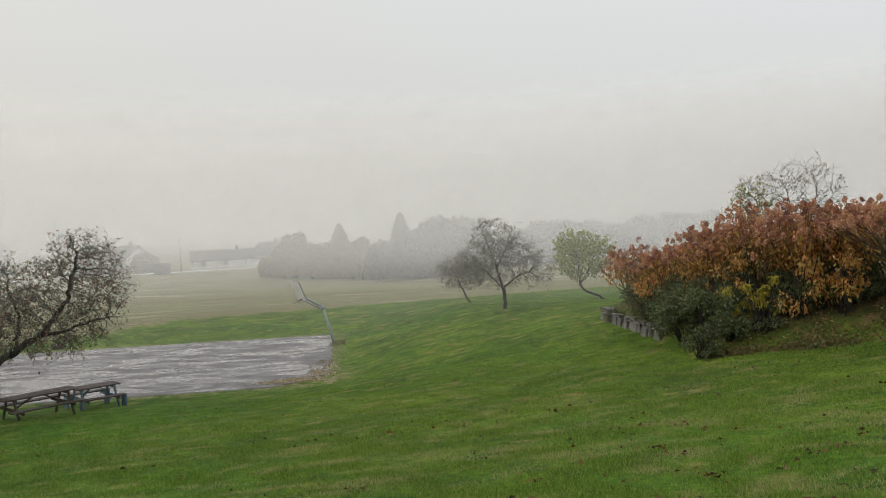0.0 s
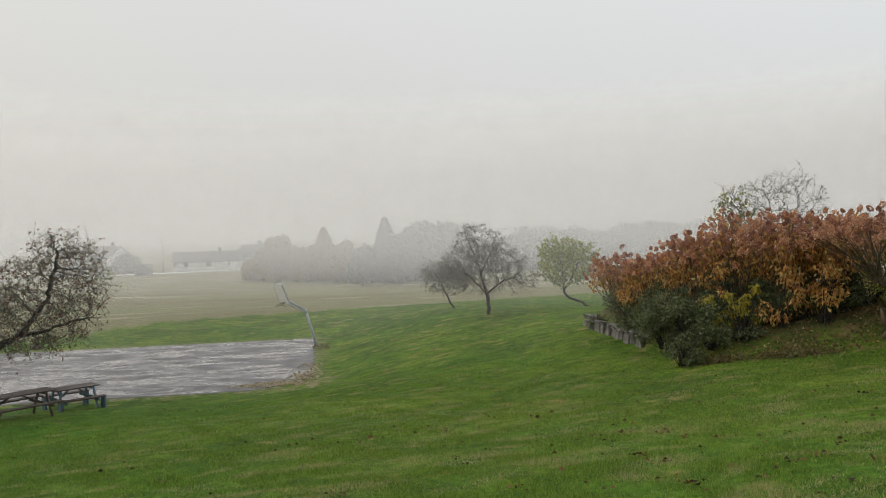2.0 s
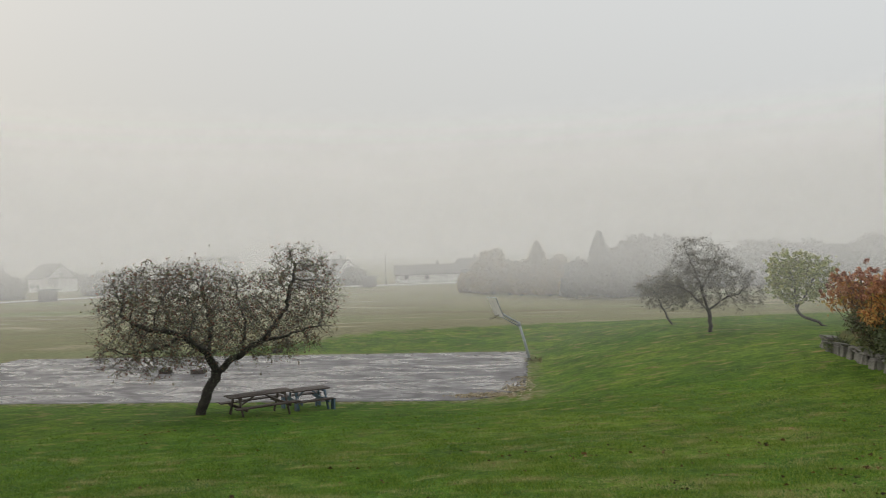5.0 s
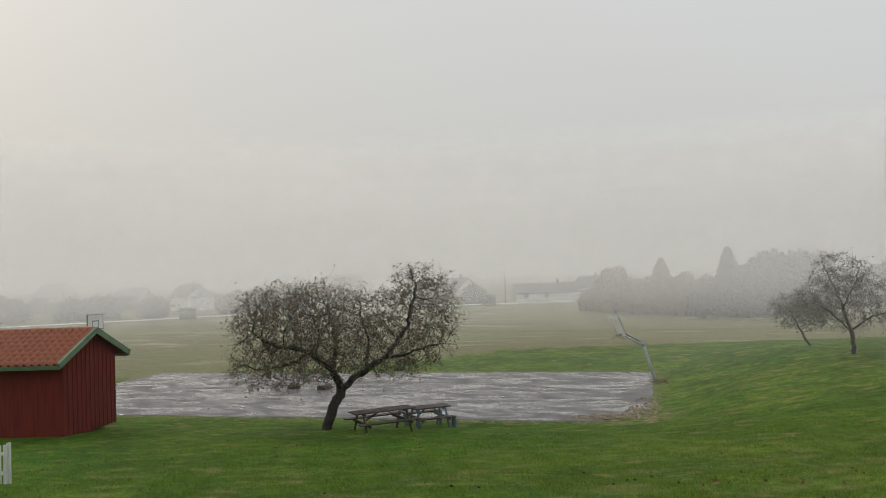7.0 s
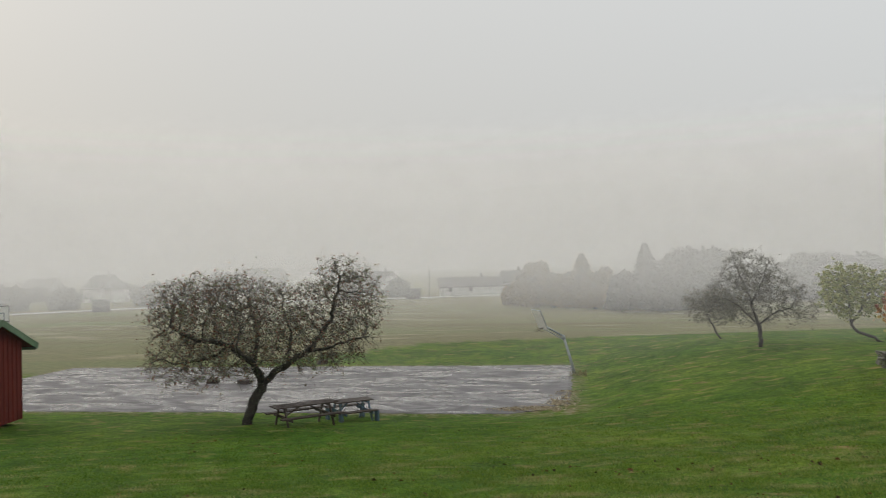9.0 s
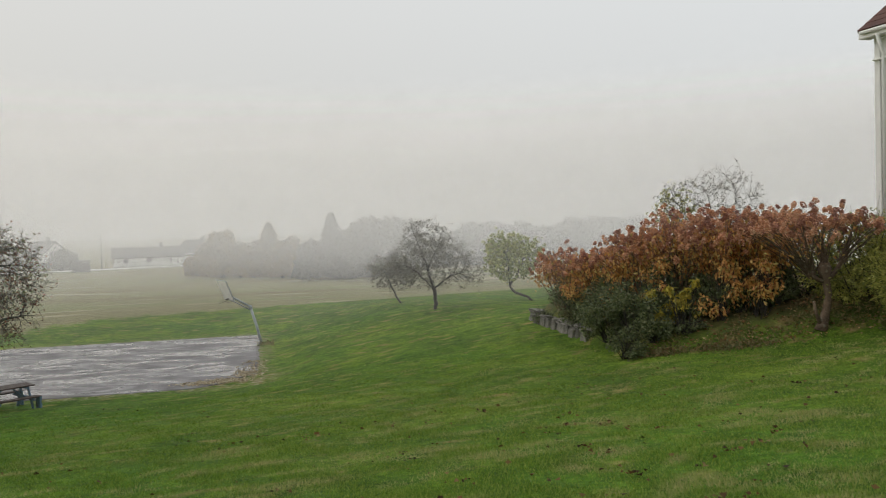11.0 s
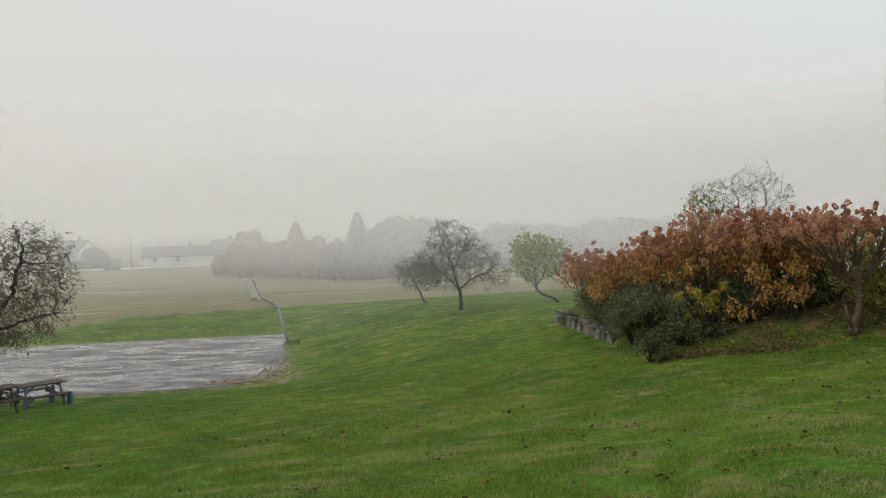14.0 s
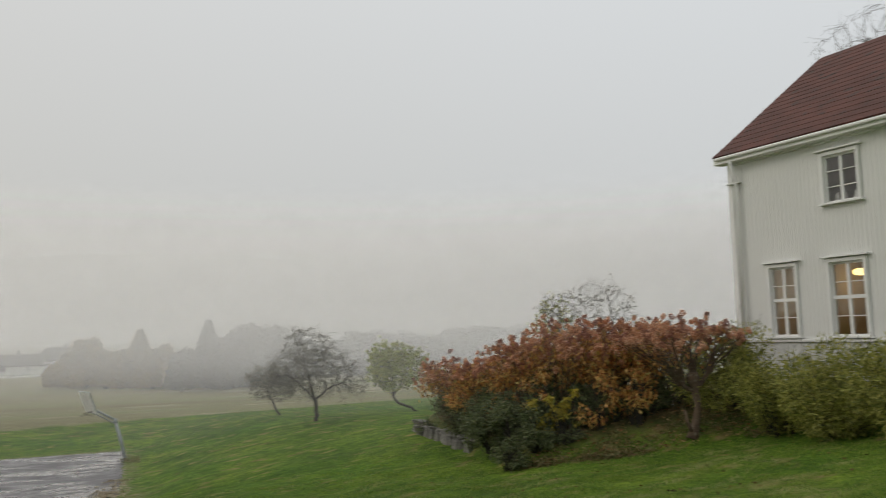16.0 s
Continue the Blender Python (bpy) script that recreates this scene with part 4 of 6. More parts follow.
def build_bed():
    old = "old hydrangea bush with orange leaves and dry brown heads"
    for az, d, n, sp, lo, top, mat, lv, seed in (
            (-14.1, 26.2, 72, (1.25, 1.1), 0.45, 1.95, M_SUMAC, 1500, 51),
            (-16.6, 24.0, 66, (1.1, 1.0), 0.45, 1.80, M_SUMAC, 1200, 52),
            (-19.2, 22.0, 80, (1.1, 1.1), 0.6, 2.34, M_SUMAC, 1500, 53),
            (-22.0, 21.4, 92, (1.2, 1.2), 0.7, 2.62, M_SUMAC, 1900, 54),
            (-25.3, 21.0, 92, (1.2, 1.2), 0.7, 2.52, M_SUMAC, 2100, 55),
            (-28.0, 21.0, 76, (1.1, 1.1), 0.8, 2.38, M_SUMAC, 1900, 56)):
        x, y = polar(az, d)
        hydrangea(old, x, y, n, sp, lo, top, seed, mat, lv)
    # lower skirts of drooping orange leaves
    for az, d, seed in ((-24.6, 19.9, 61), (-27.3, 19.8, 62), (-20.0, 20.5, 63), (-17.8, 21.4, 66), (-15.2, 24.1, 67)):
        x, y = polar(az, d)
        shrub("low_shrub", "low orange leaved shrub drooping over the bed", x, y, (0.75, 0.6, 1.75), seed, M_SUMAC, 620, 0.115, 8, droop=0.9, hollow=0.2, width=0.42)
    for az, d, seed in ((-20.9, 19.8, 64), (-22.3, 19.7, 65)):
        x, y = polar(az, d)
        shrub("yellow_shrub", "small yellow green shrub among dark bushes", x, y, (0.55, 0.45, 1.75), seed, M_YELLOW, 420, 0.125, 6, droop=0.8, hollow=0.2, width=0.42)
    # the single hydrangea with a bare trunk
    x, y = polar(-31.3, 19.3)
    hydrangea("single hydrangea grown as a tree on a crooked trunk", x, y, 84, (1.7, 1.2), 1.4, 2.58, 71, M_SUMAC, 160,
              knobs=((0.0, 0.0, 1.42), (-0.32, 0.05, 1.22), (0.45, 0.0, 1.52)))
    # dark evergreen understorey; low row 101-105 is added as dark fill for shade
    for az, d, r, seed, n in ((-14.9, 24.9, (0.9, 0.7, 1.0), 81, 2800), (-16.6, 22.8, (0.9, 0.7, 1.15), 82, 3200), (-18.6, 21.0, (0.9, 0.7, 1.2), 83, 3000), (-17.2, 20.7, (0.75, 0.6, 1.2), 107, 2900), (-18.8, 20.0, (0.8, 0.55, 1.3), 108, 3100), (-20.3, 19.5, (0.6, 0.5, 1.1), 109, 2400), (-18.4, 19.0, (0.55, 0.45, 0.85), 119, 1700), (-22.3, 19.6, (0.7, 0.4, 0.4), 115, 350), (-15.2, 23.6, (0.8, 0.7, 0.95), 110, 2200), (-16.6, 21.9, (0.8, 0.7, 0.95), 111, 2400), (-17.9, 20.9, (0.9, 0.7, 1.0), 112, 2600), (-19.6, 20.2, (0.9, 0.6, 0.95), 113, 2400),
                              (-21.5, 21.0, (1.1, 0.8, 1.35), 84, 2600), (-24.5, 20.9, (1.1, 0.8, 1.35), 85, 2600), (-27.5, 21.0, (1.1, 0.8, 1.4), 86, 2600),
                              (-30.3, 21.2, (1.1, 0.8, 1.5), 87, 2600), (-20.2, 20.2, (0.6, 0.45, 0.6), 101, 1300), (-22.2, 20.2, (0.7, 0.45, 0.65), 102, 1500), (-24.2, 20.2, (0.7, 0.45, 0.65), 103, 1500), (-26.2, 20.2, (0.7, 0.45, 0.7), 104, 1500), (-28.2, 20.3, (0.7, 0.45, 0.7), 105, 1500), (-12.6, 27.3, (0.5, 0.5, 0.45), 89, 700)):
        x, y = polar(az, d)
        shrub("evergreen_shrub", "dark evergreen shrub and shade fill under the hydrangeas", x, y, r, seed, M_IVY, n, 0.075, 18, group="evergreen shrubs in the bed")
    # olive shrubs along the house
    for az, d, r, seed, n in ((-33.6, 20.2, (1.4, 1.1, 2.0), 91, 8500), (-36.9, 18.9, (1.4, 1.1, 2.0), 92, 9000), (-40.6, 17.9, (1.4, 1.1, 2.1), 93, 9000),
                              (-44.6, 17.0, (1.4, 1.1, 2.1), 94, 9000), (-49.0, 16.2, (1.4, 1.1, 2.1), 95, 7000)):
        x, y = polar(az, d)
        shrub("olive_shrub", "dense olive green shrub below the house wall", x, y, r, seed, M_WILLOW, n, 0.10, 22, width=0.32, droop=0.1, group="shrubs along the house", dz=-0.1)


build_bed()


def build_bed_wall():
    """Leaning stones that hold the raised bed."""
    rng = np.random.RandomState(7)
    wall = empty("bed_wall", pose(0, 0, 0), "low retaining edge of tilted weathered stones", "stone wall", kind="structure")
    line = [(5.80, 28.4), (5.85, 26.6), (5.93, 24.4), (5.97, 22.6), (6.0, 21.5)]
    s = 0.0
    for (x0, y0), (x1, y1) in zip(line, line[1:]):
        n = int(math.hypot(x1 - x0, y1 - y0) / 0.36)
        for j in range(n):
            t = (j + 0.5) / n
            x, y = x0 + (x1 - x0) * t + rng.normal(0, 0.03), y0 + (y1 - y0) * t
            h = rng.uniform(0.32, 0.48)
            bm = bmesh.new()
            box_into(bm, (rng.uniform(0.15, 0.24), rng.uniform(0.28, 0.38), h), (0, 0, 0), None, 0.03)
            for v in bm.verts:
                v.co += Vector(rng.normal(0, 0.015, 3))
            ob = part("stone", bm, M_STONE, wall)
            ob.matrix_local = Matrix.Translation((x, y, float(height(x - 0.15, y)) + h * 0.28)) @ pose(0, 0, 0, rng.normal(0, 9), 10 + rng.normal(0, 5), rng.normal(0, 6))
            if rng.uniform() < 0.55:
                cap = box((0.34, 0.42, 0.09), (0, 0, 0), None, 0.02)
                for v in cap.verts:
                    v.co += Vector(rng.normal(0, 0.03, 3))
                co = part("stone", cap, M_STONE, wall)
                co.matrix_local = Matrix.Translation((x + 0.06, y, float(height(x - 0.15, y)) + h * 0.78 + 0.03)) @ pose(0, 0, 0, rng.normal(0, 5), rng.normal(4, 4), rng.normal(0, 14))


build_bed_wall()


# ---- picnic tables ----
def picnic_table(label, x, y, turn, wood, legwood, length=1.85, bench_box=False):
    root = empty("picnic_table", pose(x, y, float(height(x, y)) - 0.03, 0, 0, turn), label, "picnic table", "picnic tables by the court")
    for i in range(5):
        part("top_plank", box((length, 0.135, 0.04), (0, (i - 2) * 0.145, 0.75)), wood, root)
    for side in (-1, 1):
        for i in range(2):
            part("bench_plank", box((length, 0.13, 0.042), (0, side * (0.66 + i * 0.14), 0.45)), wood, root)
    for end in (-1, 1):
        ex = end * length * 0.34
        part("top_bearer", beam((ex, -0.34, 0.70), (ex, 0.34, 0.70), 0.045, 0.09), legwood, root)
        part("bench_bearer", beam((ex, -0.84, 0.385), (ex, 0.84, 0.385), 0.045, 0.10), legwood, root)
        for side in (-1, 1):
            part("leg", beam((ex + end * 0.046, side * 0.26, 0.72), (ex + end * 0.046, side * 0.66, -0.04), 0.045, 0.10), legwood, root)
        part("brace", beam((ex, 0, 0.38), (end * 0.12, 0, 0.72), 0.09, 0.04), legwood, root)
        if bench_box:
            for side in (-1, 1):
                part("bench_end", box((0.06, 0.32, 0.46), (end * (length * 0.5 - 0.05), side * 0.73, 0.22)), M_WOOD_BLUE, root, "blue painted bench end board")
    return root


picnic_table("dark weathered wooden picnic table with attached benches", -12.5, 23.75, 50, M_WOOD_DARK, M_WOOD_DARK, 2.2)
picnic_table("worn picnic table with blue painted frame and bench ends", -11.75, 25.95, 44, M_WOOD_DARK, M_WOOD_BLUE, 1.45, True)


# ---- ball hoops ----
def hoop_board(root, m, label, tall=0.85, edge=0.04, rim=None, square=True):
    """A backboard with its frame, painted square and ring; local x is across, y away from the ring, z up."""
    board = part("backboard", box((1.15, 0.035, tall), (0, 0, tall / 2), None, 0.008), M_BOARD, root, label)
    board.matrix_local = m
    for sz, c in (((1.17 + edge, 0.05, edge), (0, 0.01, 0.0)), ((1.17 + edge, 0.05, edge), (0, 0.01, tall)), ((edge, 0.05, tall), (-0.585, 0.01, tall / 2)), ((edge, 0.05, tall), (0.585, 0.01, tall / 2))):
        part("board_frame", box(sz, c, None, 0.004), rim or M_DARK_STEEL, board)
    for sz, c in (((0.5, 0.008, 0.04), (0, -0.022, 0.52)), ((0.04, 0.008, 0.36), (-0.23, -0.022, 0.33)), ((0.04, 0.008, 0.36), (0.23, -0.022, 0.33)), ((0.5, 0.008, 0.04), (0, -0.022, 0.15))) if square else ():
        part("painted_square", box(sz, c, None, 0.001), M_GREY_PAINT, board)
    ring = [(0.225 * math.cos(a), -0.32 + 0.225 * math.sin(a), 0.1) for a in np.linspace(0, 2 * math.pi, 25)]
    part("ring", tube(ring, [0.012] * 25, 6), M_DARK_STEEL, board)
    part("ring_bracket", box((0.12, 0.12, 0.05), (0, -0.07, 0.09), None, 0.004), M_DARK_STEEL, board)
    for i in range(2):
        s = -1 if i else 1
        part("bracket_arm", tube([(s * 0.04, -0.3, 0.09), (s * 0.07, -0.02, -0.14)], [0.01, 0.01], 6), M_DARK_STEEL, board)
    return board


def leaning_hoop():
    x, y = -5.52, 39.13
    z = float(height(x, y))
    root = empty("basketball_hoop", pose(x, y, z - 0.05), "leaning galvanised hoop post with weathered white board", "basketball hoop", "hoops at the court")
    kink = Vector((-0.63, 0.55, 1.86))
    neck = Vector((-1.72, 0.9, 2.42))
    part("post", tube([(0, 0, -0.2), (-0.3, 0.25, 0.9), tuple(kink)], [0.075, 0.07, 0.065], 12), M_STEEL, root)
    part("arm", tube([tuple(kink), tuple(neck)], [0.055, 0.05], 10), M_STEEL, root)
    part("arm", tube([tuple(kink - Vector((0, 0, 0.16))), tuple(neck - Vector((0, 0, 0.18)))], [0.035, 0.03], 8), M_STEEL, root)
    part("joint_collar", tube([tuple(kink - Vector((-0.05, 0.04, 0.16))), tuple(kink + Vector((-0.02, 0.02, 0.05)))], [0.085, 0.085], 10), M_STEEL, root)
    m = Matrix.Translation(neck + Vector((0.02, 0.03, -0.24))) @ pose(0, 0, 0, 0, 0, -58) @ pose(0, 0, 0, 22, 0, 0)
    hoop_board(root, m, "weathered white backboard tilted forward", 1.08, 0.022, M_STEEL, False)
    return root


def far_hoop():
    x, y = polar(47.05, 45.5)
    z = float(height(x, y))
    root = empty("basketball_hoop", pose(x, y, z - 0.03), "upright hoop with white board behind the red shed", "basketball hoop", "hoops at the court")
    part("post", tube([(-0.9, -0.3, -0.1), (-0.9, -0.3, 2.95), (-0.6, -0.2, 3.3), (-0.1, -0.05, 3.42)], [0.07, 0.065, 0.06, 0.05], 10), M_STEEL, root)
    m = pose(0, 0, 3.32, 0, 0, 97)
    hoop_board(root, m, "white backboard with a grey painted square")
    return root


leaning_hoop()
far_hoop()


def crates():
    """Low dark wooden boxes that lie at the far side of the court."""
    for az, d, turn in ((34.0, 41.0, 12), (31.9, 40.0, -8), (26.4, 46.5, 10)):
        x, y = polar(az, d)
        z = max(float(height(x, y)), 0.02) if court_out(x, y) < 0 else float(height(x, y))
        root = empty("wooden_box", pose(x, y, z, 0, 0, turn), "low dark wooden box lying on the wet asphalt", "box", "boxes on the court")
        part("box_side", box((0.55, 0.03, 0.17), (0, -0.19, 0.085), None, 0.006), M_WOOD_DARK, root)
        part("box_side", box((0.55, 0.03, 0.17), (0, 0.19, 0.085), None, 0.006), M_WOOD_DARK, root)
        part("box_end", box((0.03, 0.35, 0.17), (-0.26, 0, 0.085), None, 0.006), M_WOOD_DARK, root)
        part("box_end", box((0.03, 0.35, 0.17), (0.26, 0, 0.085), None, 0.006), M_WOOD_DARK, root)
        part("box_lid", box((0.60, 0.44, 0.03), (0, 0, 0.186), None, 0.006), M_WOOD_DARK, root)


crates()


# ---- red shed ----
def shed():
    near, far = Vector((-22.07, 19.14)), Vector((-23.02, 22.29))
    across = far - near
    w = across.length
    ang = math.degrees(math.atan2(across.y, across.x))
    # local frame: x along the gable from the near corner, y towards the long side's far end, z up from the ground
    z0 = float(height(near.x, near.y)) - 0.12
    root = empty("shed", pose(near.x, near.y, z0, 0, 0, ang), "small red board shed with green trim and clay tiles", "shed")
    length, eave = 6.0, 2.77
    rise = 0.74
    ridge = eave + rise
    bm = bmesh.new()
    prof = [(0, 0), (w, 0), (w, eave), (w / 2, ridge - 0.02), (0, eave)]
    a = [bm.verts.new((px, 0, pz)) for px, pz in prof]
    b = [bm.verts.new((px, length, pz)) for px, pz in prof]
    bm.faces.new(a[::-1])
    bm.faces.new(b)
    for i in range(5):
        j = (i + 1) % 5
        bm.faces.new((a[i], a[j], b[j], b[i]))
    bmesh.ops.recalc_face_normals(bm, faces=bm.faces)
    part("wall", bm, M_RED, root)
    slope = math.atan2(rise, w / 2)
    # boards: wide boards with proud battens
    for i in range(13):
        px = 0.02 + i * (w - 0.04) / 12
        top = eave + rise * (1 - abs(px - w / 2) / (w / 2)) - 0.06
        part("batten", box((0.055, 0.026, top), (px, -0.013, top / 2), None, 0.004), M_RED, root)
    for i in range(40):
        py = 0.07 + i * 0.148
        part("board", box((0.022, 0.144, eave - 0.02), (-0.011, py, eave / 2), None, 0.005), M_RED, root)
    # roof slabs, verge and eave boards
    over, lip = 0.60, 0.26
    half = (w / 2 + over) / math.cos(slope)
    for side in (-1, 1):
        t = pose(w / 2, 0, ridge, 0, side * math.degrees(slope), 0)
        slab = part("roof_deck", box((half, length + 2 * lip, 0.05), (side * half / 2, length / 2, 0.02), None, 0.0), M_RED, root)
        slab.matrix_local = t
        vb = part("verge_board", box((half + 0.02, 0.035, 0.19), (side * half / 2, -lip - 0.02, 0.02), None, 0.006), M_GREEN, root, "green painted verge board")
        vb.matrix_local = t
        vb = part("verge_cap", box((half + 0.04, 0.10, 0.03), (side * half / 2, -lip + 0.0, 0.125), None, 0.006), M_GREEN, root)
        vb.matrix_local = t
        eb = part("eave_board", box((0.035, length + 2 * lip - 0.05, 0.15), (side * (half - 0.01), length / 2, -0.03), None, 0.006), M_GREEN, root, "green painted eave board")
        eb.matrix_local = t
    # pantiles: one bowed tile, repeated in rows on the slope that shows
    tile = bpy.data.meshes.new("tile")
    tb = bmesh.new()
    cols, tw, tl = 7, 0.27, 0.36
    up, dn = [], []
    for iy in (0, 1):
        for ix in range(cols):
            f = ix / (cols - 1)
            h = 0.08 * math.sin(math.pi * f / 0.6) if f < 0.6 else -0.02 * math.sin(math.pi * (f - 0.6) / 0.4)
            up.append(tb.verts.new((-tl if iy else 0, f * tw * 1.06, h + (0.010 if iy else 0.048))))
    for ix in range(cols - 1):
        tb.faces.new((up[ix], up[ix + 1], up[cols + ix + 1], up[cols + ix]))
    low = [tb.verts.new((v.co.x, v.co.y, v.co.z - 0.06)) for v in up[:cols]]
    for ix in range(cols - 1):
        tb.faces.new((up[ix + 1], up[ix], low[ix], low[ix + 1]))
    bmesh.ops.recalc_face_normals(tb, faces=tb.faces)
    for f in tb.faces:
        f.smooth = len(f.verts) == 4
    tb.to_mesh(tile)
    tb.free()
    tile.materials.append(M_TILE)
    rows = int(half / 0.325)
    rng = np.random.RandomState(3)
    t = pose(w / 2, 0, ridge, 0, -math.degrees(slope), 0)
    for r in range(rows + 1):
        for c in range(24):
            ob = new("tile", tile)
            ob.parent = root
            ob.matrix_local = t @ pose(-half + r * half / (rows + 1), -lip + 0.04 + c * tw, 0.05, 0, 0, rng.normal(0, 0.6)) @ Matrix.Diagonal((-1, 1, 1, 1))
    for c in range(16):
        cap = part("ridge_tile", tube([(0, 0, 0), (0, 0.42, 0.012)], [0.085, 0.095], 8), M_TILE, root)
        cap.matrix_local = pose(w / 2, -lip + 0.05 + c * 0.40, ridge + 0.07)
    return root


shed()


def fence():
    x, y = -15.10, 11.63
    z = float(height(x, y))
    root = empty("picket_fence", pose(x, y, z - 0.04, 0, 0, 18), "white painted picket fence on the lawn", "fence")
    rng = np.random.RandomState(5)
    for i in range(22):
        gz = float(height(x - i * 0.125 * 0.95, y - i * 0.125 * 0.31)) - z
        bm = box((0.075, 0.022, 0.86), (-i * 0.125, -0.03, 0.47 + gz + rng.normal(0, 0.006)), None, 0.004)
        for v in bm.verts:
            if v.co.z > 0.87 + gz and abs(v.co.x + i * 0.125) > 0.02:
                v.co.z -= 0.035
        part("picket", bm, M_FENCE, root)
    for h in (0.27, 0.68):
        part("rail", beam((0.03, 0.0, h), (-2.75, 0.0, h + float(height(x - 2.6, y - 0.85)) - z), 0.04, 0.07), M_FENCE, root)
    for i in (0, 12):
        part("post", box((0.07, 0.07, 0.95), (-i * 0.125 + 0.03, 0.05, 0.42), None, 0.006), M_FENCE, root)


fence()


# ---- white house ----
def house():
    corner = Vector((12.92, 18.45, 0)) - Vector((0.2486, -0.9686, 0)) * 0.27
    u = Vector((0.2486, -0.9686, 0))      # along the long wall, away from the corner
    n = Vector((0.9686, 0.2486, 0))       # into the house
    m = Matrix((( u.x, n.x, 0, corner.x), (u.y, n.y, 0, corner.y), (0, 0, 1, 0), (0, 0, 0, 1)))
    root = empty("house", m, "large off-white wooden house with brown tiled roof", "house")
    L, W, base, band, eave = 13.0, 9.6, 3.3, 5.11, 10.10
    wins = [(1.14, 1.88, 5.21, 6.97, 1), (2.85, 3.72, 5.21, 6.97, 1), (2.88, 3.74, 8.40, 9.56, 0), (4.77, 5.69, 5.21, 6.97, 1), (4.77, 5.69, 8.40, 9.56, 0),
            (7.47, 8.37, 5.21, 6.97, 1), (7.47, 8.37, 8.40, 9.56, 0)]
    # plinth and walls round the openings
    part("plinth", box((L + 0.1, W + 0.1, band - base), (L / 2, W / 2, (band + base) / 2), None, 0.02), M_PLINTH, root, "whitewashed rough stone plinth")
    xs = sorted({0.0, L, *[w[0] for w in wins], *[w[1] for w in wins]})
    bm = bmesh.new()
    for a, b in zip(xs, xs[1:]):
        cuts = sorted([(w[2], w[3]) for w in wins if w[0] < (a + b) / 2 < w[1]])
        z = band
        for lo, hi in cuts + [(eave, eave)]:
            if lo - z > 0.01:
                box_into(bm, (b - a, 0.16, lo - z), ((a + b) / 2, 0.08, (lo + z) / 2))
            z = hi
    part("wall", bm, M_WHITE, root)
    bm = bmesh.new()
    box_into(bm, (L, 0.16, eave - band), (L / 2, W - 0.08, (eave + band) / 2))
    box_into(bm, (0.16, W - 0.33, eave - band), (0.08, W / 2, (eave + band) / 2))
    box_into(bm, (0.16, W - 0.33, eave - band), (L - 0.08, W / 2, (eave + band) / 2))
    part("wall", bm, M_WHITE, root)
    # floors and room walls inside
    part("floor", box((L - 0.4, W - 0.4, 0.2), (L / 2, W / 2, 7.8), None, 0.0), M_ROOM, root)
    part("floor", box((L - 0.4, W - 0.4, 0.1), (L / 2, W / 2, band + 0.03), None, 0.0), M_ROOM, root)
    part("inner_wall", box((L - 0.4, 0.12, 2.5), (L / 2, 3.6, 6.45), None, 0.0), M_ROOM, root)
    part("inner_wall", box((0.12, 3.3, 2.5), (2.14, 1.9, 6.45), None, 0.0), M_ROOM, root)
    # standing boards: one narrow board mesh, repeated between the openings
    unit = bpy.data.meshes.new("cladding_board")
    ub = box((1, 1, 1), (0, 0, 0), None, 0.0)
    ub.to_mesh(unit)
    ub.free()
    unit.materials.append(M_WHITE)
    k = 0
    px = 0.14
    while px < 8.6:
        z = band + 0.03
        for lo, hi in sorted([(w[2] - 0.10, w[3] + 0.12) for w in wins if w[0] - 0.13 < px < w[1] + 0.13]) + [(eave - 0.1, eave)]:
            if lo - z > 0.05:
                ob = new("cladding_board", unit)
                ob.parent = root
                ob.matrix_local = Matrix.Translation((px, -0.006, (lo + z) / 2)) @ Matrix.Diagonal((0.110, 0.009, lo - z, 1))
            z = hi
        px += 0.118
        k += 1
    part("water_table", box((L + 0.16, 0.12, 0.07), (L / 2, -0.05, band), None, 0.01), M_TRIM, root)
    part("corner_board", box((0.16, 0.04, eave - band), (0.06, -0.04, (eave + band) / 2), None, 0.005), M_TRIM, root)
    part("corner_board", box((0.04, 0.16, eave - band), (-0.025, 0.06, (eave + band) / 2), None, 0.005), M_TRIM, root)
    part("frieze", box((L, 0.05, 0.22), (L / 2, -0.045, eave - 0.10), None, 0.005), M_TRIM, root)
    part("downpipe", tube([(0.30, -0.12, band - 0.5), (0.30, -0.12, eave - 0.75), (0.30, -0.12, eave - 0.62), (0.30, -0.33, eave - 0.12)], [0.045] * 4, 8), M_TRIM, root)
    part("pipe_bracket", box((0.42, 0.14, 0.035), (0.2, -0.08, eave - 0.72), None, 0.004), M_TRIM, root)
    # windows
    for a, b, lo, hi, tall in wins:
        cx, cz = (a + b) / 2, (lo + hi) / 2
        win = part("window", box((0.075, 0.10, hi - lo + 0.02), (a - 0.0375, -0.035, cz), None, 0.006), M_TRIM, root)
        part("casing", box((0.075, 0.10, hi - lo + 0.02), (b + 0.0375, -0.035, cz), None, 0.006), M_TRIM, win)
        part("casing", box((b - a + 0.15, 0.10, 0.09), (cx, -0.035, hi + 0.045), None, 0.006), M_TRIM, win)
        part("drip_cap", box((b - a + 0.34, 0.17, 0.04), (cx, -0.075, hi + 0.13), None, 0.006), M_TRIM, win)
        part("sill", box((b - a + 0.26, 0.17, 0.045), (cx, -0.07, lo - 0.025), None, 0.006), M_TRIM, win)
        part("frame", box((0.075, 0.06, hi - lo), (cx, 0.03, cz), None, 0.004), M_TRIM, win)
